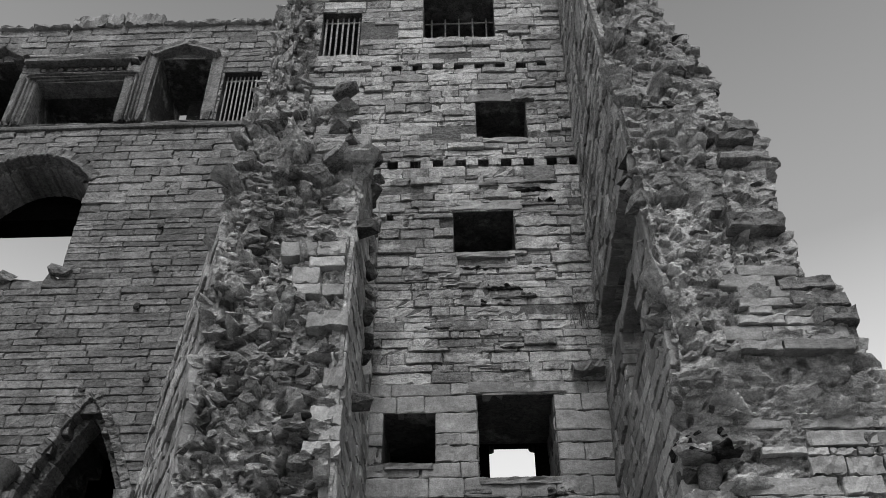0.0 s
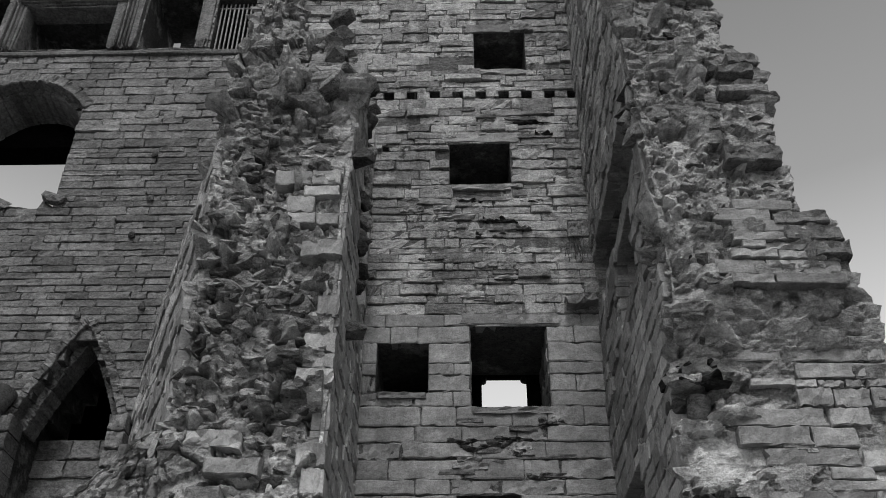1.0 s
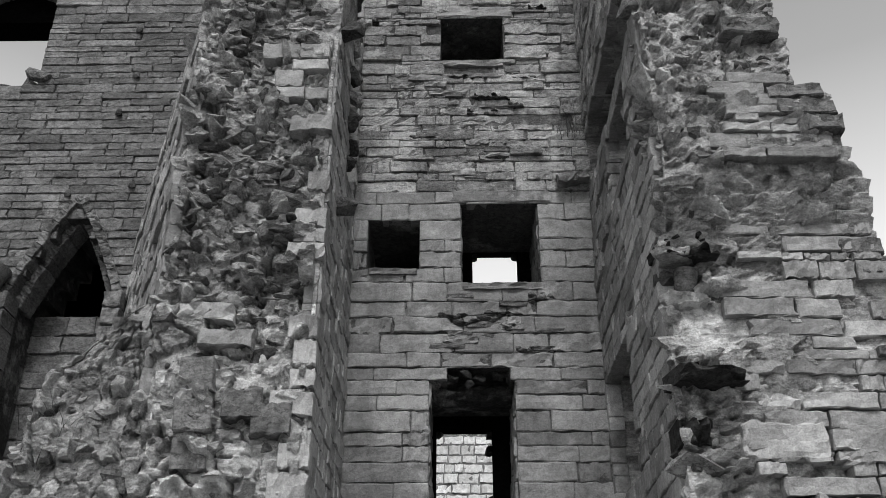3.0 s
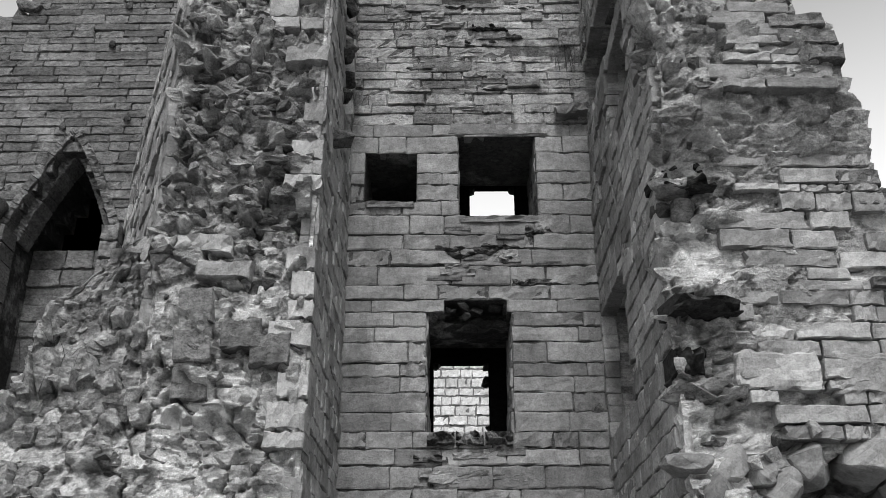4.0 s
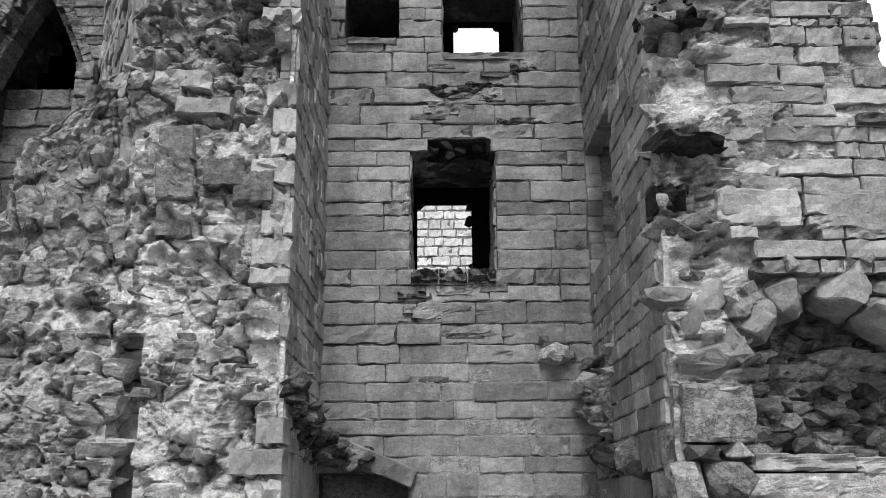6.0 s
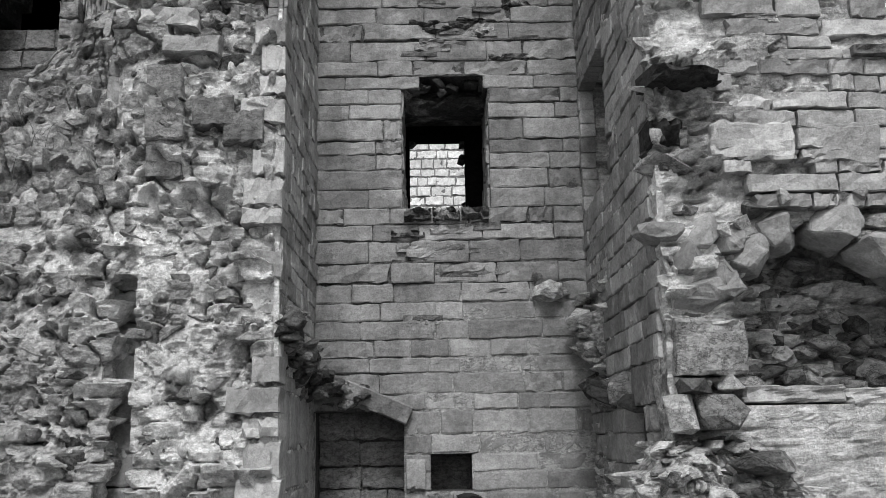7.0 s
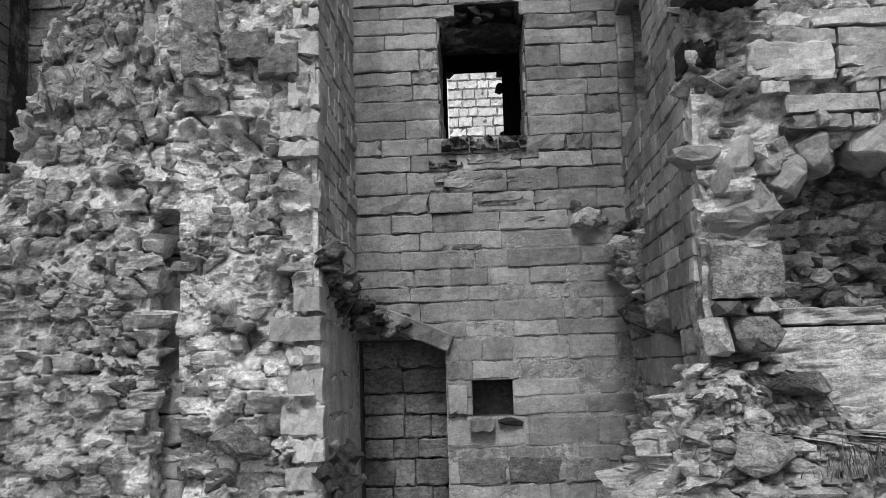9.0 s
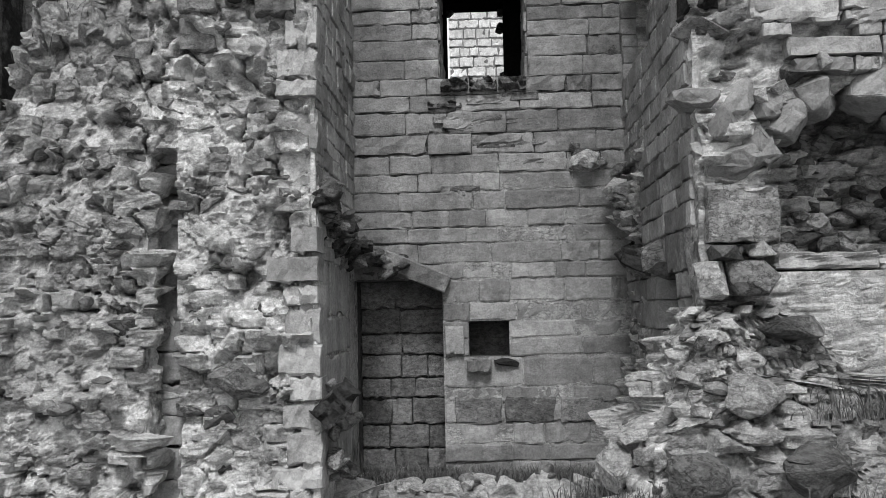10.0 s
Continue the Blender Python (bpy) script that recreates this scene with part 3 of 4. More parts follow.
# ---- right pier ----
RIGHT_ROWS = [(-0.6, 1.95, 7.45, 4.6), (0.8, 1.95, 7.36, 4.6), (1.6, 1.95, 7.2, 4.6), (2.05, 1.92, 7.16, 4.6), (2.2, 1.9, 7.14, 4.6), (2.9, 1.9, 7.0, 4.5), (3.3, 1.9, 7.14, 4.4), (4.0, 1.9, 7.07, 4.1), (4.5, 1.9, 7.0, 3.95), (5.0, 1.9, 7.05, 3.78),
            (5.5, 1.9, 7.05, 3.68), (6.0, 1.9, 6.8, 3.62), (6.12, 1.9, 6.75, 3.45), (6.75, 1.9, 6.7, 3.42), (6.9, 1.9, 6.7, 3.17), (7.6, 1.9, 6.8, 3.16), (8.9, 1.9, 7.0, 3.2), (9.2, 1.9, 7.05, 3.05), (9.4, 1.9, 7.1, 2.9), (10.3, 1.9, 7.3, 2.93), (11.2, 1.9, 7.55, 2.86), (12.0, 1.9, 7.75, 2.72), (13.5, 1.9, 8.2, 2.5), (15.5, 1.9, 9.0, 2.3), (16.5, 1.9, 10.0, 2.2)]
rp = table(RIGHT_ROWS)


def right_plan(z):
    ex, ey, fx = rp(z)
    return [(1.9, 10.5), (ex, ey), (fx - (0.02 if z < 8.4 else -0.08), ey + 0.1), (fx + 0.1, ey + 3.5)]


def right_rough(x, y, z):
    ash = np.clip((z - 2.9) / 0.4, 0, 1) * np.clip((6.4 - z) / 0.6, 0, 1) * np.clip((x - 2.25) / 0.3, 0, 1)
    front = np.where((z < 2.0) & (x > 2.4), 0.05, 0.2 * (1 - 0.6 * ash))
    rim = np.interp(z, [q[0] for q in RIGHT_ROWS], [q[3] for q in RIGHT_ROWS])
    front = front * np.clip((rim - x) / 0.35, 0.4, 1)
    side = (x < 1.97) & (y > 7.1 + 0.2 * np.clip(z - 9, 0, 9))
    return np.where(side, np.where((z < 3.2) & (y > 9.0), 0.2, 0.03), np.where(z > 9.5, 0.24 * np.clip((rim - x) / 0.35, 0.5, 1), front))


INTRADOS = [(2.42, 2.68), (2.52, 2.84), (2.76, 3.02), (3.03, 3.2), (3.3, 3.08), (3.6, 2.88), (3.95, 2.6)]


def arch_top(x):
    return np.interp(x, [q[0] for q in INTRADOS], [q[1] for q in INTRADOS]) + 0.07


def right_hollow(x, y, z):
    niche = (x > 2.42) & (y < 8.0) & (z < arch_top(x)) & (z > 1.95)
    under = (x < 2.3) & (y > 7.62) & (y < 8.6) & (z <= 2.0) & (z > 1.25)
    door = (x < 2.2) & (y > 8.75) & (y < 10.15) & (z > 4.1) & (z < 5.45)
    slot = (x < 2.2) & (y > 7.35) & (y < 10.25) & (z > 7.95) & (z < 8.8)
    loop = (x < 2.2) & (y > 7.75) & (y < 8.85) & (z > 6.95) & (z < 7.75)
    pit = (x < 2.2) & (y < 7.5) & (z > 5.1) & (z < 5.35)
    return np.where(niche, 0.6, 0) + np.where(under, 0.4, 0) + np.where(door | loop, 1.5, 0) + np.where(slot, 1.1, 0) + np.where(pit, 0.25, 0)


# Height table mixes real lime with painted light for the lower wall
right_pier, rpts, rnrm = loft("wall_stub_right", right_plan, -0.6, 16.5, 0.021, right_rough, CORE, 29, right_hollow, stone=(0.27, 0.12), coarse=(1.6, 1, 3), lime_and_light=lambda z: np.interp(z, [0, 5, 6, 7, 9.5, 11], [0.8, 0.7, 0.5, 0.55, 0.35, 0.05]), plaster=lambda x, y, z: np.where((x > 2.3) & (z < 2.0), 0.4, 0.0) + np.clip(1 - np.hypot(x - 2.1, (z - 3.2) * 0.7) / 0.5, 0, 1))
tagged(right_pier, "tall broken wall end of torn masonry and lime mortar", kind="structure")
strew(right_pier, rpts, rnrm, 420, 23, lambda x, y, z: y < 7.5 + max(0, z - 10) * 0.3 and x > 2.12 and x < 4.3 and not (2.9 < z < 6.2 and x > 2.4) and not (x > 2.3 and 1.2 < z < 3.3), size=(0.1, 0.3))
RSIDE = Face((1.9, 10.3), (0, -1))
right_holes = [(0.15, 1.55, 4.1, 5.45, None), (0.05, 3.1, 7.95, 8.8, None), (1.45, 2.55, 6.95, 7.75, None), (0.9, 1.5, 11.6, 12.9, None)]
facing(right_pier, RSIDE, 0.02, 3.4, 2.3, 6.6, right_holes, course=(0.12, 0.2), length=(0.2, 0.6), seed=14, meshes=SIDE_STONES[:4] + GREY_SIDE_STONES, wobble=0.006, cap=240, near=(1, 7, 2), limits=lambda z: (0.02 if z > 3.1 else 0.9, 10.3 - rp(z)[1] - 0.15))
facing(right_pier, RSIDE, 0.02, 3.4, 6.6, 15.0, right_holes, course=(0.13, 0.24), length=(0.25, 0.7), seed=15, worn=0.45, wobble=0.012, cap=60, meshes=GREY_SIDE_STONES + ROUGH_STONES[:4], near=(1, 7, 2),
       limits=lambda z: (0.02, 10.3 - rp(z)[1] - 0.15))
facing(right_pier, RSIDE, 0.05, 2.7, 0.3, 2.3, [(1.75, 2.5, 1.3, 1.98, None)], course=(0.18, 0.3), length=(0.25, 0.6), seed=16, worn=0.6, wobble=0.01, cap=80)
# dark blocks added inside two slots to imitate their deep shade
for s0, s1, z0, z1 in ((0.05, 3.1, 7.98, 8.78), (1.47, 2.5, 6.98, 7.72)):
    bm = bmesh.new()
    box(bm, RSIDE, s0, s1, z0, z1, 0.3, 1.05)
    part("slot_lining", bm, DARKSTONE, right_pier, "dark block added at the back of a deep slot for shade")
RFRONT = Face((1.9, 7.03), (1, 0.03))
facing(right_pier, RFRONT, 0.4, 2.3, 3.35, 6.3, [], course=(0.07, 0.18), length=(0.2, 0.75), seed=18, meshes=LIGHT_STONES[:5] + STONES[:6] + ROUGH_STONES[:8], wobble=0.01, cap=200, skip=0.14, proud=0.02,
       limits=lambda z: (0.35 + 0.25 * math.sin(z * 5) ** 2 + 0.2 * max(0, 4 - z), rp(z)[2] - 1.95))

facing(right_pier, Face((1.9, 6.74), (1, 0.03)), 0.4, 1.6, 6.12, 7.0, [], course=(0.07, 0.15), length=(0.2, 0.7), seed=19, meshes=STONES[:8] + ROUGH_STONES[:8], wobble=0.012, cap=60, skip=0.2, proud=0.03, limits=lambda z: (0.35 + 0.3 * math.sin(z * 7) ** 2, rp(z)[2] - 2.0))
# courses that show as steps along the broken outer edge
rs = np.random.default_rng(96)
z = 4.2
while z < 9.3:
    h, w = rs.uniform(0.08, 0.2), rs.uniform(0.25, 0.55)
    _, ey, fx = rp(z)
    if rs.random() < 0.7:
        z += h
        continue
    ob = new("edge_stone", DARKER_STONES[int(rs.integers(14))])
    ob.parent = right_pier
    ob.matrix_basis = pose(fx - w / 2 + rs.uniform(-0.1, 0.04), ey + 0.14 + rs.normal() * 0.03, z + h / 2, 0, rs.normal() * 2, rs.normal() * 4) @ Matrix.Diagonal((w, 0.32, h * 0.94, 1))
    z += h

# ---- left wall ----
LEFT = Face((0, 12.5), (1, 0))
left_holes = [(-8.8, -6.52, 11.45, 14.0, None), (-8.15, -6.4, 15.2, 16.42, None), (-9.45, -8.6, 15.2, 17.05, None), (-5.82, -5.5, 16.33, 17.0, None), (-5.82, -4.76, 15.22, 17.0, 1.1), (-4.46, -3.72, 15.16, 16.56, None), (-6.14, -4.62, 4.5, 8.0, None)]
arched = left_holes + [(-8.7, -6.62, 14.0, 14.2, None), (-8.3, -6.9, 14.2, 14.4, None), (-5.98, -4.82, 8.0, 8.3, None), (-5.83, -4.97, 8.3, 8.6, None), (-5.65, -5.15, 8.6, 8.95, None)]
wall_left = backing("wall_west", LEFT, -14.0, -2.7, -0.6, 18.1, arched, 1.5, "high ashlar wall of a ruined hall with large windows, darkened for shade")
# darker stones put the shade on this wall into its colour
facing(wall_left, LEFT, -11.0, -2.75, 4.0, 18.1, arched, course=(0.1, 0.2), length=(0.25, 0.95), seed=40, worn=0.2, wobble=0.008, near=(-4.5, 12, 10), meshes=DARKER_STONES, joined=ASHLAR_DARK_FAR)
# lintel's shaded soffit is painted near black
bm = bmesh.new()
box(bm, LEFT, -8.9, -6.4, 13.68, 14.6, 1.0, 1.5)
part("rear_lintel", bm, UNLIT_BLACK, wall_left)
# boxes added behind the openings, near black in place of deep shade
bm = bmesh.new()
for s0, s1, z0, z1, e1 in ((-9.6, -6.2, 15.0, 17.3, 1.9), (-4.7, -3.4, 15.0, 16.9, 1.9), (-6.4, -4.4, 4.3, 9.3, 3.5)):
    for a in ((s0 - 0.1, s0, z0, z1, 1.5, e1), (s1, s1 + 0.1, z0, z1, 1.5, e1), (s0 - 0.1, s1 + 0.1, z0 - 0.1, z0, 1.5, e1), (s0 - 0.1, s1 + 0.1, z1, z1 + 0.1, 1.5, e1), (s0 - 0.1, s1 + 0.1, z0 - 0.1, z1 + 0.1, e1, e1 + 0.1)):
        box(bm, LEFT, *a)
part("chambers", bm, UNLIT_BLACK, wall_left)

# ---- ground ----
bm = bmesh.new()
gx = np.concatenate([[-400, -100, -30], np.arange(-12, 12.1, 0.25), [30, 100, 400]])
gy = np.concatenate([[-400, -100, -30, -8], np.arange(-4, 16.1, 0.25), [30, 100, 400]])
grid = {}
for i, x in enumerate(gx):
    for j, y in enumerate(gy):
        h = 0.12 * noise.fractal(Vector((x, y, 0)) * 0.9, 1.0, 2.0, 4) if abs(x) < 13 and -5 < y < 17 else 0
        grid[i, j] = bm.verts.new((x, y, h - 0.02))
for i in range(len(gx) - 1):
    for j in range(len(gy) - 1):
        bm.faces.new((grid[i, j], grid[i + 1, j], grid[i + 1, j + 1], grid[i, j + 1]))
tagged(part("ground", bm, SOIL, None), "rough ground of earth, thin grass and fallen stone", kind="structure")

# ---- single large stones ----


def block(parent, mesh, at, size, turn=(0, 0, 0), name="stone"):
    ob = new(name, mesh)
    ob.parent = parent
    ob.matrix_basis = pose(*at, *turn) @ Matrix.Diagonal((*size, 1))
    return ob


def chain(parent, a, b, count, size, pool, seed, spread=0.06, name="stone"):
    """Torn stones along a line."""
    r = np.random.default_rng(seed)
    for k in range(count):
        p = Vector(a).lerp(Vector(b), (k + 0.5) / count) + Vector(r.normal(size=3)) * spread
        w = r.uniform(*size)
        block(parent, pool[int(r.integers(len(pool)))], p, (w, w * r.uniform(0.6, 1.1), w * r.uniform(0.35, 0.8)), (r.normal() * 20, r.normal() * 20, r.uniform(0, 180)), name)


FLAKES = [chunk_mesh("torn_flake", DARKSTONE if k % 4 else RUBBLE_DARK, 580 + k, 14, 5.0, 0.02) for k in range(12)]
TORN = FLAKES + OLD_ROCKS[:2]
# torn vault springing over the blocked door, and its slanted lintel
chain(left_pier, (-0.92, 7.95, 2.72), (-0.92, 8.5, 2.45), 34, (0.12, 0.27), TORN, 1, 0.07)
chain(left_pier, (-0.9, 8.4, 2.5), (-0.88, 10.15, 2.28), 64, (0.1, 0.24), TORN, 2, 0.07)
chain(left_pier, (-1.05, 8.1, 2.3), (-1.0, 9.9, 2.2), 14, (0.12, 0.24), TORN, 22, 0.04)
chain(wall_back, (-0.98, 10.24, 2.32), (-0.45, 10.22, 2.22), 18, (0.1, 0.24), TORN, 3, 0.05)
block(wall_back, stone_mesh("door_lintel", ASHLAR, 534, 0.1, 10, 4, 1.8, 0.8), (-0.34, 10.36, 2.14), (0.72, 0.4, 0.2), (0, 24, 0), "lintel")
block(wall_back, STONES[3], (0.05, 10.3, 1.42), (0.2, 0.2, 0.3))
block(wall_back, ROUGH_STONES[4], (0.3, 10.28, 1.15), (0.26, 0.24, 0.14))
block(wall_back, DARK_ROCKS[2], (0.58, 10.29, 1.16), (0.3, 0.2, 0.13))
# three darker stones in a course near the ground
for x, w in ((0.28, 0.5), (0.82, 0.54), (1.36, 0.46)):
    block(wall_back, DARKER_STONES[int(w * 20) % 14], (x, 10.34, 0.68), (w, 0.16, 0.28), (0, 0, 0), "damp_stone")
# torn corner on the other side
chain(right_pier, (1.35, 10.26, 3.35), (1.85, 10.2, 3.1), 8, (0.16, 0.34), ROCKS, 4, 0.05)
chain(right_pier, (1.75, 10.2, 3.0), (1.88, 9.6, 2.4), 16, (0.12, 0.28), ROCKS, 5, 0.07)
chain(right_pier, (1.84, 10.1, 2.28), (1.86, 8.3, 2.0), 18, (0.16, 0.3), TORN, 6, 0.05)
chain(right_pier, (1.9, 9.9, 1.6), (1.9, 8.6, 1.2), 10, (0.12, 0.26), ROCKS, 7, 0.05)
# broken lintel of the niche and stained sill stones
chain(wall_back, (0.0, 10.42, 5.56), (0.86, 10.42, 5.68), 9, (0.12, 0.2), DARK_ROCKS, 8, 0.03)
block(wall_back, DARK_SLABS[4], (0.42, 10.75, 5.5), (0.95, 0.4, 0.2), (0, -4, 0), "lintel")
for k in range(3):
    block(wall_back, DARK_SLABS[k], (0.1 + 0.31 * k, 10.36, 4.12), (0.3, 0.28, 0.15), (0, k * 2 - 2, 0), "sill_stone")
for x0, z0, w in ((0.48, 10.0, 0.84), (-0.5, 6.9, 0.6), (0.78, 6.7, 0.95), (0.8, 12.2, 0.8)):
    block(wall_back, ROUGH_STONES[int(w * 10) % 10], (x0, 10.385, z0), (w, 0.26, 0.09), (0, 0.6, 0), "sill")
for x0, z0, w in ((0.48, 10.9, 1.1), (0.8, 7.93, 1.25), (0.82, 13.15, 1.0)):
    block(wall_back, STONES[int(w * 10) % 14], (x0, 10.385, z0), (w, 0.24, 0.17), (0, 0, 0), "lintel")
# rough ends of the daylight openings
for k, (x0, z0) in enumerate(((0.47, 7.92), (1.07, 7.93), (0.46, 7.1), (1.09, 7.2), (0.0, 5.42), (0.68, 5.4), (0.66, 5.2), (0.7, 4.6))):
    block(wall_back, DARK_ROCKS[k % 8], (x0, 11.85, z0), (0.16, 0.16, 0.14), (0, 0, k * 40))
rb = np.random.default_rng(61)
for x0, x1, z0, z1, n in ((0.1, 1.25, 5.85, 6.62, 22), (-0.1, 0.95, 3.45, 4.02, 14), (-0.5, 0.9, 8.2, 9.9, 26), (-0.2, 1.4, 10.9, 11.5, 12), (0.1, 0.9, 2.95, 3.3, 5), (-0.3, 1.2, 9.2, 9.95, 14)):
    for _ in range(n):
        w = rb.uniform(0.2, 0.55)
        pool = (ROUGH_STONES, DARKER_STONES, ROUGH_STONES, DARK_SLABS, DARKER_STONES)[int(rb.integers(5))]
        block(wall_back, pool[int(rb.integers(len(pool)))], (rb.uniform(x0, x1), 10.35 + rb.uniform(-0.012, 0.012), rb.uniform(z0, z1)), (w, 0.16, rb.uniform(0.05, 0.11)), (rb.normal() * 2, rb.normal() * 1.5, rb.normal() * 2), "slab")
# brackets and slabs left in the torn right edge
block(right_pier, DARK_SLABS[0], (2.05, 7.2, 5.52), (0.36, 0.4, 0.09), (0, -6, 8), "bracket")
block(right_pier, DARK_SLABS[1], (2.12, 7.15, 5.4), (0.42, 0.4, 0.08), (3, 4, 0), "bracket")
block(right_pier, DARK_ROCKS[1], (1.97, 7.25, 5.26), (0.2, 0.3, 0.16), (0, 0, 30), "bracket")
bm = bmesh.new()
bmesh.ops.create_cone(bm, cap_ends=True, segments=14, radius1=0.075, radius2=0.1, depth=0.28, matrix=pose(2.06, 7.1, 5.14, 4, 8, 0))
bmesh.ops.bevel(bm, geom=[e for e in bm.edges if len(e.link_faces) == 2 and e.calc_face_angle() > 1], offset=0.015, segments=2, affect="EDGES")
part("corbel_shaft", bm, DARKSTONE, right_pier)
block(right_pier, DARK_SLABS[2], (2.1, 7.05, 4.33), (0.5, 0.4, 0.12), (0, 3, 12), "slab")
block(right_pier, DARK_SLABS[3], (2.0, 7.25, 3.95), (0.26, 0.36, 0.2), (0, 0, 0), "slab")
block(right_pier, OLD_ROCKS[3], (1.98, 7.2, 3.72), (0.42, 0.4, 0.2), (0, 14, 0), "slab")
chain(right_pier, (2.0, 6.95, 6.9), (2.0, 7.2, 5.8), 10, (0.16, 0.34), ROCKS, 10, 0.06)
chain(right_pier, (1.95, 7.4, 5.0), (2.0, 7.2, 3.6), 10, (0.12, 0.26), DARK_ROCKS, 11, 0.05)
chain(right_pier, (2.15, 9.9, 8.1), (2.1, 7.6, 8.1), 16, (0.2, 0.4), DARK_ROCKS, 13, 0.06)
chain(right_pier, (1.93, 7.3, 8.95), (1.98, 7.1, 7.9), 7, (0.2, 0.36), OLD_ROCKS, 14, 0.05)
block(wall_back, ROUGH_STONES[0], (1.68, 10.25, 8.12), (0.4, 0.3, 0.13), (0, -10, 0), "ledge")
# torn arch over the low recess
for k, ((xa, za), (xb, zb)) in enumerate(zip(INTRADOS, INTRADOS[1:])):
    ln, tilt = math.hypot(xb - xa, zb - za), -math.degrees(math.atan2(zb - za, xb - xa))
    up = Vector((-(zb - za), 0, xb - xa)).normalized()
    mid = Vector(((xa + xb) / 2, 7.28, (za + zb) / 2))
    block(right_pier, TORN_BLOCKS[k], mid + up * 0.13, (ln * 1.3, 0.62, 0.34), (0, tilt, 0), "voussoir")
    for j in range(2):
        block(right_pier, ROCKS[(k * 3 + j) % 16], mid + up * (0.32 + 0.05 * j) + Vector(((j - 0.5) * ln * 0.6, -0.1, 0)), (ln * 0.55, 0.4, 0.17), (k * 13 % 20 - 10, tilt * 0.7, k * 29 % 24 - 12), "packing_stone")
for k, (x, zz, w, h, tilt) in enumerate(((2.22, 2.72, 0.5, 0.28, -14), (2.1, 3.0, 0.22, 0.3, 30), (1.92, 3.2, 0.34, 0.16, 6), (2.2, 3.18, 0.3, 0.22, -40), (2.44, 3.1, 0.28, 0.24, -20))):
    block(right_pier, TORN_BLOCKS[(k + 5) % 10], (x, 7.24, zz), (w * 1.1, 0.5, h * 1.1), (0, tilt, k * 17 % 20 - 10), "springer")
block(right_pier, stone_mesh("jamb_block", RUBBLE_DARK, 533, 0.1, 10, 6, 1.8, 0.5), (2.19, 7.22, 2.35), (0.5, 0.46, 0.42), (0, 1, 3), "jamb_stone")
block(right_pier, ROCKS[2], (2.08, 7.12, 2.08), (0.26, 0.4, 0.13), (0, 3, 0), "jamb_stone")
block(right_pier, ROCKS[5], (2.34, 7.12, 2.1), (0.22, 0.4, 0.12), (0, -5, 0), "jamb_stone")
block(right_pier, OLD_ROCKS[4], (2.24, 7.08, 1.9), (0.36, 0.4, 0.28), (0, 4, 8), "jamb_stone")
block(right_pier, ROCKS[8], (1.98, 7.14, 1.88), (0.22, 0.36, 0.32), (0, 0, 0), "jamb_stone")
block(right_pier, BIG_STONES[5], (2.62, 7.17, 3.86), (0.62, 0.3, 0.3), (0, 1, 0))
block(right_pier, BIG_STONES[6], (3.3, 7.19, 3.84), (0.55, 0.3, 0.34), (0, 3, 0))
block(right_pier, BIG_STONES[3], (2.85, 7.55, 2.02), (0.75, 0.6, 0.13), (0, 1, 0), "ledge")
block(right_pier, BIG_STONES[4], (3.6, 7.55, 2.0), (0.75, 0.6, 0.13), (0, -1, 0), "ledge")
r7 = np.random.default_rng(77)
for k in range(75):
    w = r7.uniform(0.12, 0.3)
    x = r7.uniform(2.45, 3.9)
    block(right_pier, OLD_ROCKS[int(r7.integers(12))], (x, 7.74 + r7.normal() * 0.03, r7.uniform(2.1, 3.1)), (w, 0.24, w * r7.uniform(0.45, 0.75)), (r7.normal() * 6, r7.normal() * 8, r7.normal() * 10))
# torn blocks at the foot of the left pier, overhanging crown stones
chain(left_pier, (-0.9, 8.1, 1.1), (-0.82, 8.25, 0.1), 16, (0.14, 0.27), OLD_ROCKS, 12, 0.06)
block(left_pier, DARK_SLABS[5], (-0.86, 8.0, 1.0), (0.4, 0.32, 0.2), (0, -42, 12), "slab")
block(left_pier, chunk_mesh("dark_boulder", RUBBLE_DARK, 411, 16, 3.0, 0.04), (-1.6, 7.86, 1.2), (0.52, 0.3, 0.34), (0, 5, 0))
for k, (x, y, zz, w, h) in enumerate(((-1.2, 8.0, 9.72, 0.55, 0.26), (-0.95, 8.1, 9.6, 0.45, 0.34), (-1.25, 8.25, 10.35, 0.36, 0.34), (-1.22, 8.2, 10.75, 0.4, 0.2), (-1.2, 8.15, 11.05, 0.34, 0.28), (-0.88, 8.3, 8.9, 0.3, 0.4), (-0.9, 8.6, 6.85, 0.36, 0.2))):
    block(left_pier, OLD_ROCKS[k], (x - 0.04, y + 0.05, zz), (w * 0.8, 0.4, h * 0.75), (0, k * 7 - 20, k * 13))
for k in range(14):
    block(left_pier, TORN[k % 14], (-0.96, 9.3 + 0.1 * math.sin(k * 2.3), 7.8 + 0.23 * k), (0.2, 0.28, 0.19), (k * 11, k * 5, k * 31))
for k, (x, zz, w, h) in enumerate(((-1.95, 4.72, 0.3, 0.34), (-1.96, 4.36, 0.32, 0.32), (-1.95, 4.02, 0.3, 0.3), (-1.55, 4.45, 0.34, 0.28), (-1.3, 4.32, 0.34, 0.3), (-1.75, 5.05, 0.5, 0.16), (-1.95, 5.3, 0.5, 0.18))):
    block(left_pier, DARKER_STONES[k] if k < 5 else LIGHT_STONES[k], (x, 8.0, zz), (w, 0.3, h), (0, (k * 37) % 9 - 4, (k * 17) % 9 - 4))
# squared stones lining the groove
zz = 0.1
for k in range(12):
    block(left_pier, GREY_SIDE_STONES[k % 10], (-2.27, 8.3, zz + 0.13), (0.34, 0.2, 0.26))
    zz += 0.265

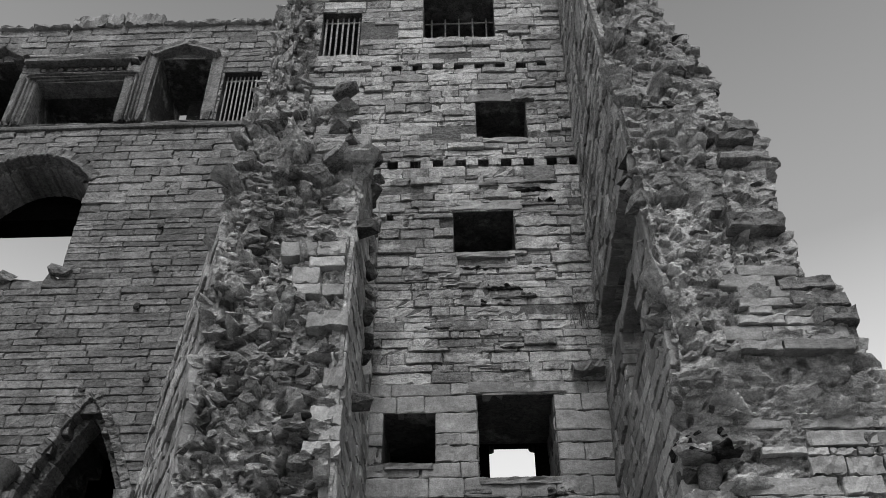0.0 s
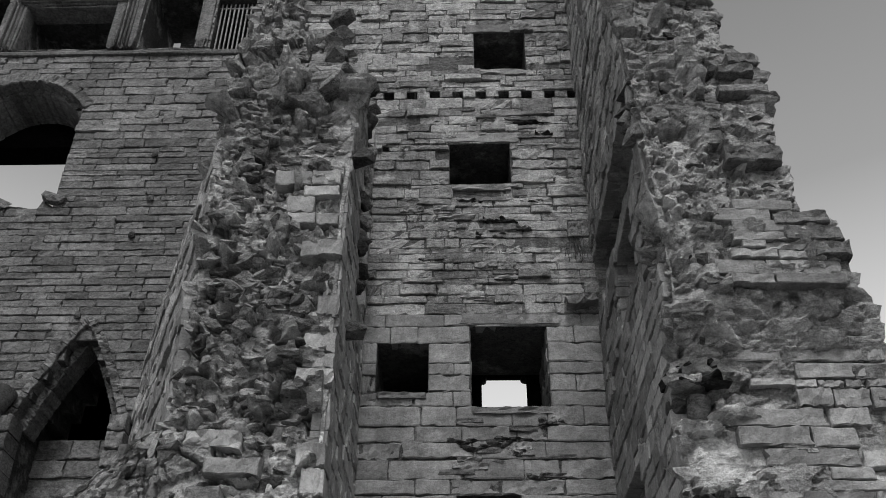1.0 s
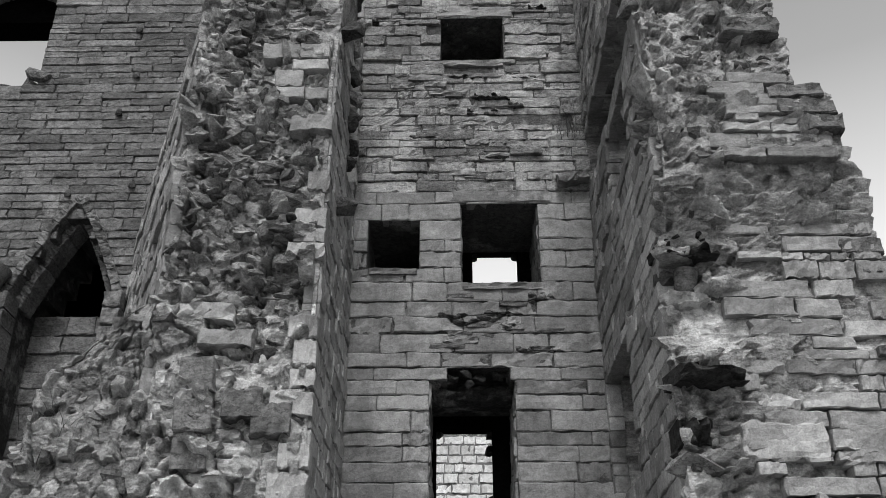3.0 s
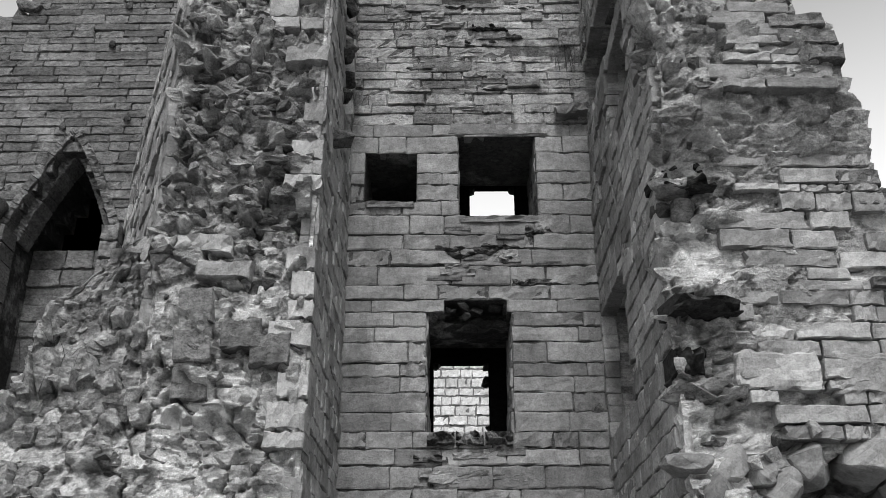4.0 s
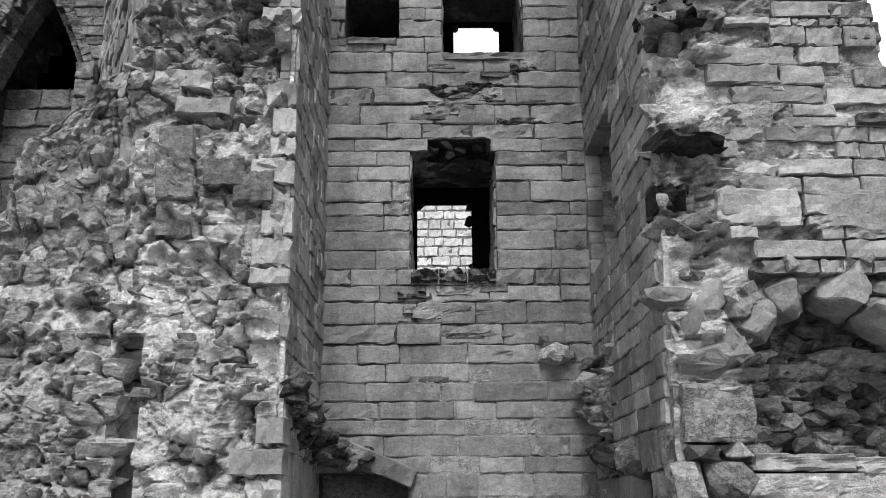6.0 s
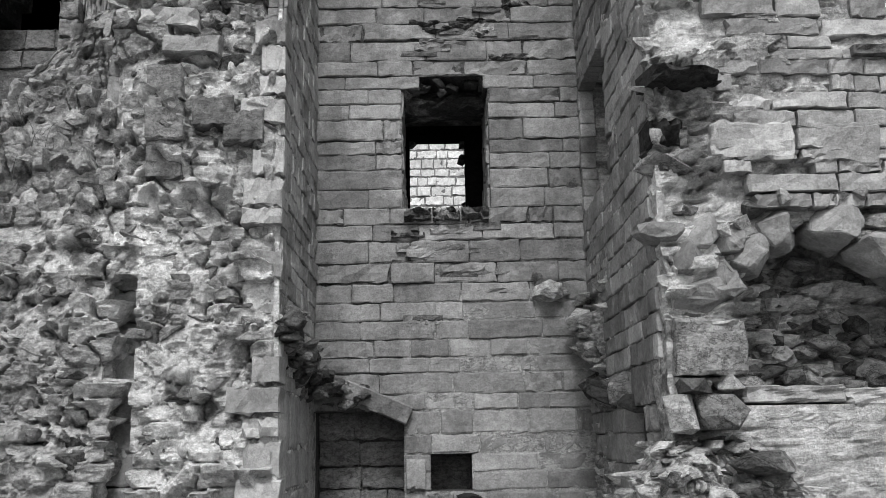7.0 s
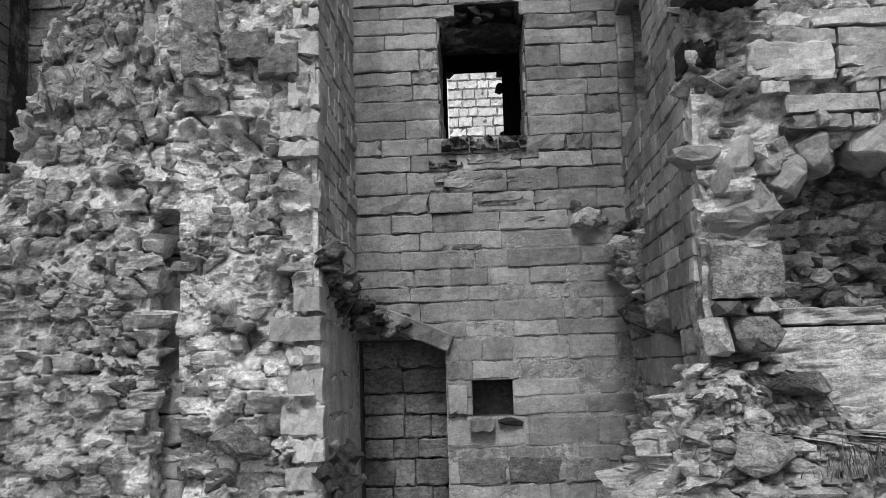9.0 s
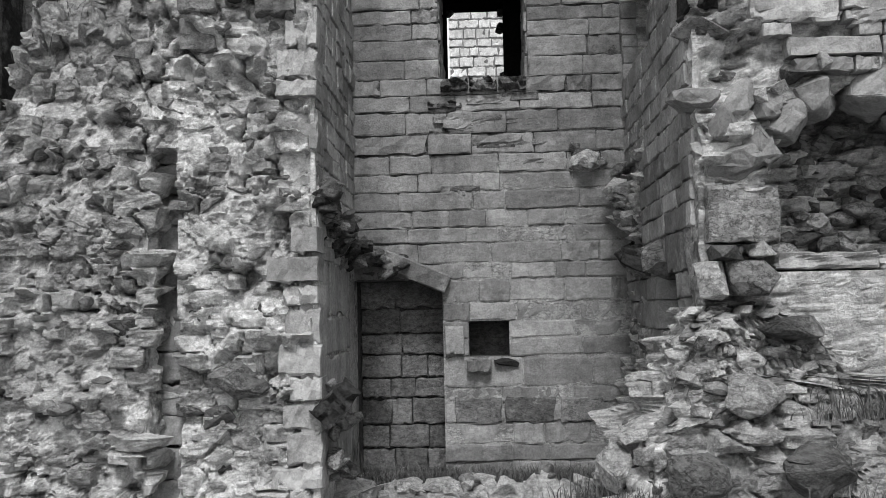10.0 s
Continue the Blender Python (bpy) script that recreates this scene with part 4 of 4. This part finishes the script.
# ---- arches and windows of the left wall ----


def ring(parent, face, cx, half, spring, rise, count, wide, out, deep, seed, mat_pool, name="voussoir", only=None, point=2.2):
    """Voussoirs of a pointed arch."""
    r = np.random.default_rng(seed)
    pts = []
    for k in range(count + 1):
        t = 2 * k / count - 1
        pts.append((cx + t * half, spring + rise * (1 - abs(t) ** point)))
    for (a, b), (c, d) in zip(pts, pts[1:]):
        m, k = (a + c) / 2, (b + d) / 2
        if only and not only(m):
            continue
        ln = math.hypot(c - a, d - b)
        ob = new(name, mat_pool[int(r.integers(len(mat_pool)))])
        ob.parent = parent
        ob.matrix_basis = Matrix.Translation(face.at(m, k, deep / 2 - out)) @ face.turn() @ pose(0, 0, 0, 0, -math.degrees(math.atan2(d - b, c - a)), 0) @ Matrix.Diagonal((ln * 1.02, deep, wide, 1))


DEEP = Face((0, 12.7), (1, 0))
ring(wall_left, LEFT, -5.4, 0.86, 7.6, 1.68, 18, 0.14, 0.07, 0.4, 61, DARKER_STONES, point=1.3)
ring(wall_left, DEEP, -5.4, 0.72, 7.6, 1.46, 22, 0.14, 0.02, 0.4, 62, DARKER_STONES, point=1.3)
ring(wall_left, LEFT, -7.6, 1.2, 13.75, 0.72, 9, 0.22, 0.05, 0.4, 63, DARKER_STONES)
ring(wall_left, DEEP, -7.6, 1.08, 13.7, 0.66, 14, 0.18, 0.0, 0.9, 64, DARKER_STONES)
for x in (-6.18, -4.56):
    for k in range(12):
        block(wall_left, DARKER_STONES[k], (x, 12.45, 4.6 + 0.265 * k), (0.26, 0.4, 0.255))
for k in range(12):
    block(wall_left, OLD_ROCKS[k], (-8.6 + 0.19 * k, 12.8 + 0.3 * math.sin(k * 5.0), 11.42 + 0.016 * k + 0.05 * math.sin(k * 3.1)), (0.34, 0.5, 0.2), (k * 7 % 20, k * 11 % 15, k * 40))
# blocked foot of the pointed recess
bm = bmesh.new()
box(bm, LEFT, -6.14, -4.62, 4.4, 7.75, 0.9, 1.4)
part("blocking", bm, MORTAR, wall_left)
facing(wall_left, Face((0, 13.4), (1, 0)), -6.14, -4.62, 4.5, 7.75, [], course=(0.22, 0.3), length=(0.3, 0.7), seed=66, cap=40, meshes=DARKER_STONES)
# round shaft beside the recess
bm = bmesh.new()
bmesh.ops.create_cone(bm, cap_ends=True, segments=24, radius1=0.34, radius2=0.3, depth=4.0, matrix=pose(-6.55, 12.25, 5.7))
bmesh.ops.create_cone(bm, cap_ends=True, segments=24, radius1=0.3, radius2=0.44, depth=0.3, matrix=pose(-6.55, 12.25, 7.85))
part("shaft", bm, ASHLAR_DARK, wall_left)


def moulding(parent, name, s0, s1, z0, z1, out, deep, mesh_k):
    return block(parent, DARKER_STONES[mesh_k], ((s0 + s1) / 2, 12.5 + deep / 2 - out, (z0 + z1) / 2), (s1 - s0, deep, z1 - z0), (0, 0, 0), name)


for k, (s0, s1, z0, z1, out, deep) in enumerate((
        (-8.55, -8.15, 15.1, 16.5, 0.1, 0.4), (-6.4, -6.05, 15.1, 16.9, 0.12, 0.4), (-8.3, -6.3, 16.42, 16.52, 0.12, 0.4), (-8.5, -6.2, 16.84, 16.96, 0.2, 0.4), (-8.2, -6.35, 16.34, 16.42, 0.04, 0.4),
        (-8.7, -3.6, 15.0, 15.12, 0.08, 0.3), (-6.1, -5.84, 15.15, 17.1, 0.14, 0.45), (-4.76, -4.5, 15.15, 17.1, 0.06, 0.4), (-8.8, -6.1, 16.98, 17.08, 0.14, 0.3))):
    moulding(wall_left, "moulding", s0, s1, z0, z1, out, deep, k)
for k in range(4):
    d = 0.05 + 0.075 * k
    for j, (s0, s1, z0, z1) in enumerate(((-8.45 + d, -8.41 + d, 15.15, 16.5 - d * 0.5), (-6.1 - d, -6.06 - d, 15.15, 16.5 - d * 0.5), (-8.42 + d, -6.08 - d, 16.47 - d * 0.5, 16.51 - d * 0.5), (-6.06 + 0.055 * k, -6.03 + 0.055 * k, 15.15, 17.1))):
        moulding(wall_left, "moulding", s0, s1, z0, z1, 0.2 - 0.045 * k, 0.3, (k * 3 + j) % 14)
for k in range(11):
    x = -8.1 + 0.17 * k
    bm = bmesh.new()
    bmesh.ops.create_circle(bm, segments=12, radius=0.085, matrix=pose(x, 12.4, 16.68, 90))
    ed = bm.edges[:]
    ret = bmesh.ops.extrude_edge_only(bm, edges=ed)
    vs = [v for v in ret["geom"] if isinstance(v, bmesh.types.BMVert)]
    for v in vs:
        v.co = Vector((x, 12.4, 16.68)) + (v.co - Vector((x, 12.4, 16.68))) * 0.62
    bmesh.ops.solidify(bm, geom=bm.faces[:], thickness=0.05)
    part("carved_ring", bm, ASHLAR_DARK, wall_left)
for a, b, c, d in ((-9.5, 17.0, -9.0, 17.4), (-9.0, 17.4, -8.5, 17.0), (-5.95, 17.0, -5.28, 17.3), (-5.28, 17.3, -4.62, 17.0)):
    ln = math.hypot(c - a, d - b)
    block(wall_left, DARKER_STONES[int(ln * 10) % 14], ((a + c) / 2, 12.5, (b + d) / 2), (ln, 0.45, 0.16), (0, -math.degrees(math.atan2(d - b, c - a)), 0), "hood_mould")
for x, zz in ((-5.0, 12.55), (-5.07, 10.85), (-4.9, 11.6), (-5.6, 9.35), (-4.65, 9.5)):
    block(wall_left, DARK_ROCKS[3], (x, 12.44, zz), (0.13, 0.08, 0.12))
r8 = np.random.default_rng(88)
x = -10.5
while x < -2.8:
    w = r8.uniform(0.3, 0.8)
    hh = r8.uniform(0.05, 0.13) + (0.28 if -7.9 < x < -6.2 else 0)
    block(wall_left, ROUGH_STONES[int(r8.integers(10))], (x + w / 2, 12.7, 18.05 + hh / 2), (w, 0.6, hh), (0, r8.normal() * 2, r8.normal() * 3), "coping_stone")
    x += w


def grille(at, wide, high, count, label):
    """An iron window grille: upright bars between two cross bars."""
    g = tagged(new("window_grille"), label, "window grille", "iron window grilles")
    g.matrix_basis = pose(*at)
    for k in range(count):
        bm = bmesh.new()
        x = wide * ((k + 0.5) / count - 0.5)
        bmesh.ops.create_cone(bm, cap_ends=True, segments=8, radius1=0.017, radius2=0.017, depth=high, matrix=pose(x, 0, high / 2))
        part("bar", bm, IRON, g)
    for zz in (0.12, high - 0.12):
        bm = bmesh.new()
        bmesh.ops.create_cube(bm, size=1.0, matrix=pose(0, 0.0, zz) @ Matrix.Diagonal((wide, 0.02, 0.03, 1)))
        part("cross_bar", bm, IRON, g)
    return g


grille((-1.79, 10.42, 14.28), 0.66, 1.14, 7, "tall iron bars in a dark window opening")
grille((-4.09, 12.62, 15.16), 0.74, 1.4, 9, "rusty iron bars across a square window")
grille((0.2, 10.75, 14.68), 1.2, 1.07, 5, "thin iron bars deep in a wide window")

# ---- heap at the foot of the right pier, low footing in front of the shaft ----


def heap(name, x0, x1, y0, y1, top, step, seed, label, rough=0.3):
    xs, ys = np.arange(x0, x1, step), np.arange(y0, y1, step)
    gx_, gy_ = np.meshgrid(xs, ys)
    p = np.stack([gx_.ravel(), gy_.ravel(), gx_.ravel() * 0], 1)
    wu = (fbm(p * 3, 3, seed) - 0.5) * 0.3
    tone, f1, f2, bu, bv = cells(p[:, 0] + wu, p[:, 1] - wu, 0.26, 0.2, seed)
    gap = np.clip((f2 - f1) / 0.25, 0, 1)
    h = top(p[:, 0], p[:, 1])
    p[:, 2] = h + rough * np.clip(h * 3, 0, 1) * (tone * gap * 0.6 + (fbm(p * 6, 4, seed + 1) - 0.5) * 0.8 + 0.7 * (fbm(p * 1.7, 3, seed + 2) - 0.5)) - 0.08
    w = len(xs)
    q = np.arange((len(ys) - 1) * w).reshape(-1, w)[:, :-1].ravel()
    me = mesh_of(name, p, [tuple(int(v) for v in f) for f in np.stack([q, q + 1, q + w + 1, q + w], 1)], CORE)
    a = me.attributes.new("tone", "FLOAT", "POINT")
    a.data.foreach_set("value", tone.astype(np.float32))
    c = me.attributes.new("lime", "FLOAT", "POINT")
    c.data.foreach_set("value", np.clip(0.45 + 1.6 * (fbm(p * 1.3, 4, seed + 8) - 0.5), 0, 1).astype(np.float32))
    b = me.attributes.new("mortar", "FLOAT", "POINT")
    b.data.foreach_set("value", np.clip(1.3 - gap * 1.3, 0, 1).astype(np.float32))
    return tagged(new(name, me), label, "rubble heap", kind="stuff"), p


ramp = lambda v, a, b: np.clip((v - a) / (b - a), 0, 1)  # noqa: E731

foot = table([(-0.4, 1.05, 6.25, 4.9), (0.35, 1.15, 6.35, 4.8), (0.5, 1.25, 6.55, 4.7), (0.86, 1.3, 6.65, 4.6), (0.96, 1.5, 6.78, 4.4), (1.14, 1.56, 6.84, 4.2), (1.22, 1.62, 6.92, 3.0), (1.48, 1.68, 6.98, 2.85), (1.6, 1.76, 7.04, 2.65), (1.72, 1.92, 7.12, 2.5)])


def foot_plan(z):
    lx, fy, rx = foot(z)
    return [(lx + 0.1, 8.3), (lx, fy + 0.12), (lx + 0.16, fy), (rx - 0.15, fy + 0.05), (rx, 8.3)]


mound, mpts, mnrm = loft("wall_stub_foot", foot_plan, -0.4, 1.72, 0.018, lambda x, y, z: 0.24 + 0 * x, CORE, 37, coarse=(2, 1, 1, 3), stone=(0.3, 0.15), lime_and_light=lambda z: np.interp(z, [0, 0.7, 1.2, 1.7], [0.3, 0.55, 0.9, 0.8]))
tagged(mound, "broken rubble foot of the wall with lime mortar and weeds", kind="structure")
strew(mound, mpts, mnrm, 260, 38, lambda x, y, z: y < 7.6 and x < 4.2 and z > 0.1, size=(0.08, 0.26), sink=0.8, dark_above=9)
footing, fp_ = heap("rubble_footing", -1.6, 2.2, 8.2, 9.6, lambda x, y: 0.24 * np.clip(1 - np.abs(y - 8.8) / 0.45, 0, 1) ** 0.6, 0.03, 72, "low line of rubble footing in front of the doorway", 0.25)


def scatter(parent, pts, count, seed, size, keep, pool=ROCKS):
    r = np.random.default_rng(seed)
    n = 0
    while n < count:
        p = pts[int(r.integers(len(pts)))]
        if not keep(p):
            continue
        w = r.uniform(*size)
        block(parent, pool[int(r.integers(len(pool)))], (p[0], p[1], p[2] + 0.02), (w, w * r.uniform(0.6, 1), w * r.uniform(0.35, 0.7)), (r.normal() * 14, r.normal() * 14, r.uniform(0, 360)))
        n += 1


scatter(footing, fp_, 60, 74, (0.1, 0.3), lambda p: p[2] > 0.03)


def boulder(at, size, turn, mat_mesh, label):
    ob = new("boulder", mat_mesh)
    ob.matrix_basis = pose(*at, 0, 0, turn) @ Matrix.Diagonal((*size, 1))
    return tagged(ob, label, "boulder", "fallen stones")


boulder((1.7, 6.5, 0.62), (0.46, 0.4, 0.4), 20, chunk_mesh("boulder", RUBBLE_DARK, 401, 30, 2.6, 0.04), "rounded mossy dark boulder lying on the rubble")
boulder((2.42, 6.5, 0.64), (0.56, 0.4, 0.36), -10, chunk_mesh("boulder", RUBBLE, 402, 16, 4.5, 0.03), "pale angular block fallen on the rubble")
boulder((2.48, 6.98, 1.55), (0.54, 0.42, 0.2), 8, chunk_mesh("boulder", DARKSTONE, 403, 18, 3.5, 0.03), "dark flat slab jutting from the rubble")
boulder((1.22, 6.9, 0.62), (0.27, 0.3, 0.36), 30, chunk_mesh("boulder", RUBBLE, 404, 18, 3.5, 0.03), "pale broken lump with a hollow at the wall's foot")
boulder((2.16, 6.82, 1.1), (0.5, 0.34, 0.34), 12, chunk_mesh("boulder", RUBBLE, 405, 16, 5.0, 0.03), "big worn grey stone bedded in lime mortar")

# ---- plants ----


def tuft(at, count, high, spread, seed, label, name="grass_tuft"):
    r = np.random.default_rng(seed)
    verts, faces = [], []
    for _ in range(count):
        x, y = r.normal(size=2) * spread
        a, lean, h, w = r.uniform(0, 2 * math.pi), r.uniform(0.1, 0.9), high * r.uniform(0.5, 1.2), r.uniform(0.003, 0.007)
        b = len(verts)
        for k in range(5):
            t = k / 4
            px, py, pz = x + math.cos(a) * lean * h * t * t, y + math.sin(a) * lean * h * t * t, h * t * (1 - 0.35 * lean * t)
            ww = w * (1 - t * 0.85)
            verts += [(px - math.sin(a) * ww, py + math.cos(a) * ww, pz), (px + math.sin(a) * ww, py - math.cos(a) * ww, pz)]
            if k:
                q = b + 2 * k
                faces.append((q - 2, q - 1, q + 1, q))
    ob = new(name, mesh_of(name, verts, faces, GRASS))
    ob.matrix_basis = pose(*at)
    return tagged(ob, label, "grass", "wild grass", "stuff")


for k, (x, y, zz, n, h, sp) in enumerate(((-3.15, 8.15, 4.2, 60, 0.45, 0.12), (-2.85, 8.3, 4.6, 40, 0.35, 0.1), (-3.3, 8.2, 3.9, 60, 0.3, 0.15), (1.72, 10.1, 8.75, 50, 0.35, 0.08), (1.3, 7.3, 0.25, 420, 0.2, 0.2), (1.5, 6.9, 0.4, 320, 0.17, 0.2), (1.55, 8.1, 0.1, 420, 0.22, 0.22),
                                          (3.2, 7.05, 1.0, 480, 0.2, 0.25), (3.5, 7.0, 1.0, 480, 0.2, 0.25), (2.9, 6.8, 0.95, 300, 0.18, 0.2), (1.4, 6.5, 0.4, 300, 0.15, 0.15), (3.0, 6.4, 0.45, 300, 0.16, 0.3))):
    tuft((x, y, zz), n, h, sp, 500 + k, "dry grass and weeds rooted in the broken masonry")
for k in range(16):
    tuft((-0.8 + 0.16 * k, 9.9 + 0.2 * math.sin(k * 1.7), 0.0), 420, 0.16, 0.15, 600 + k, "thin dry grass at the foot of the wall")
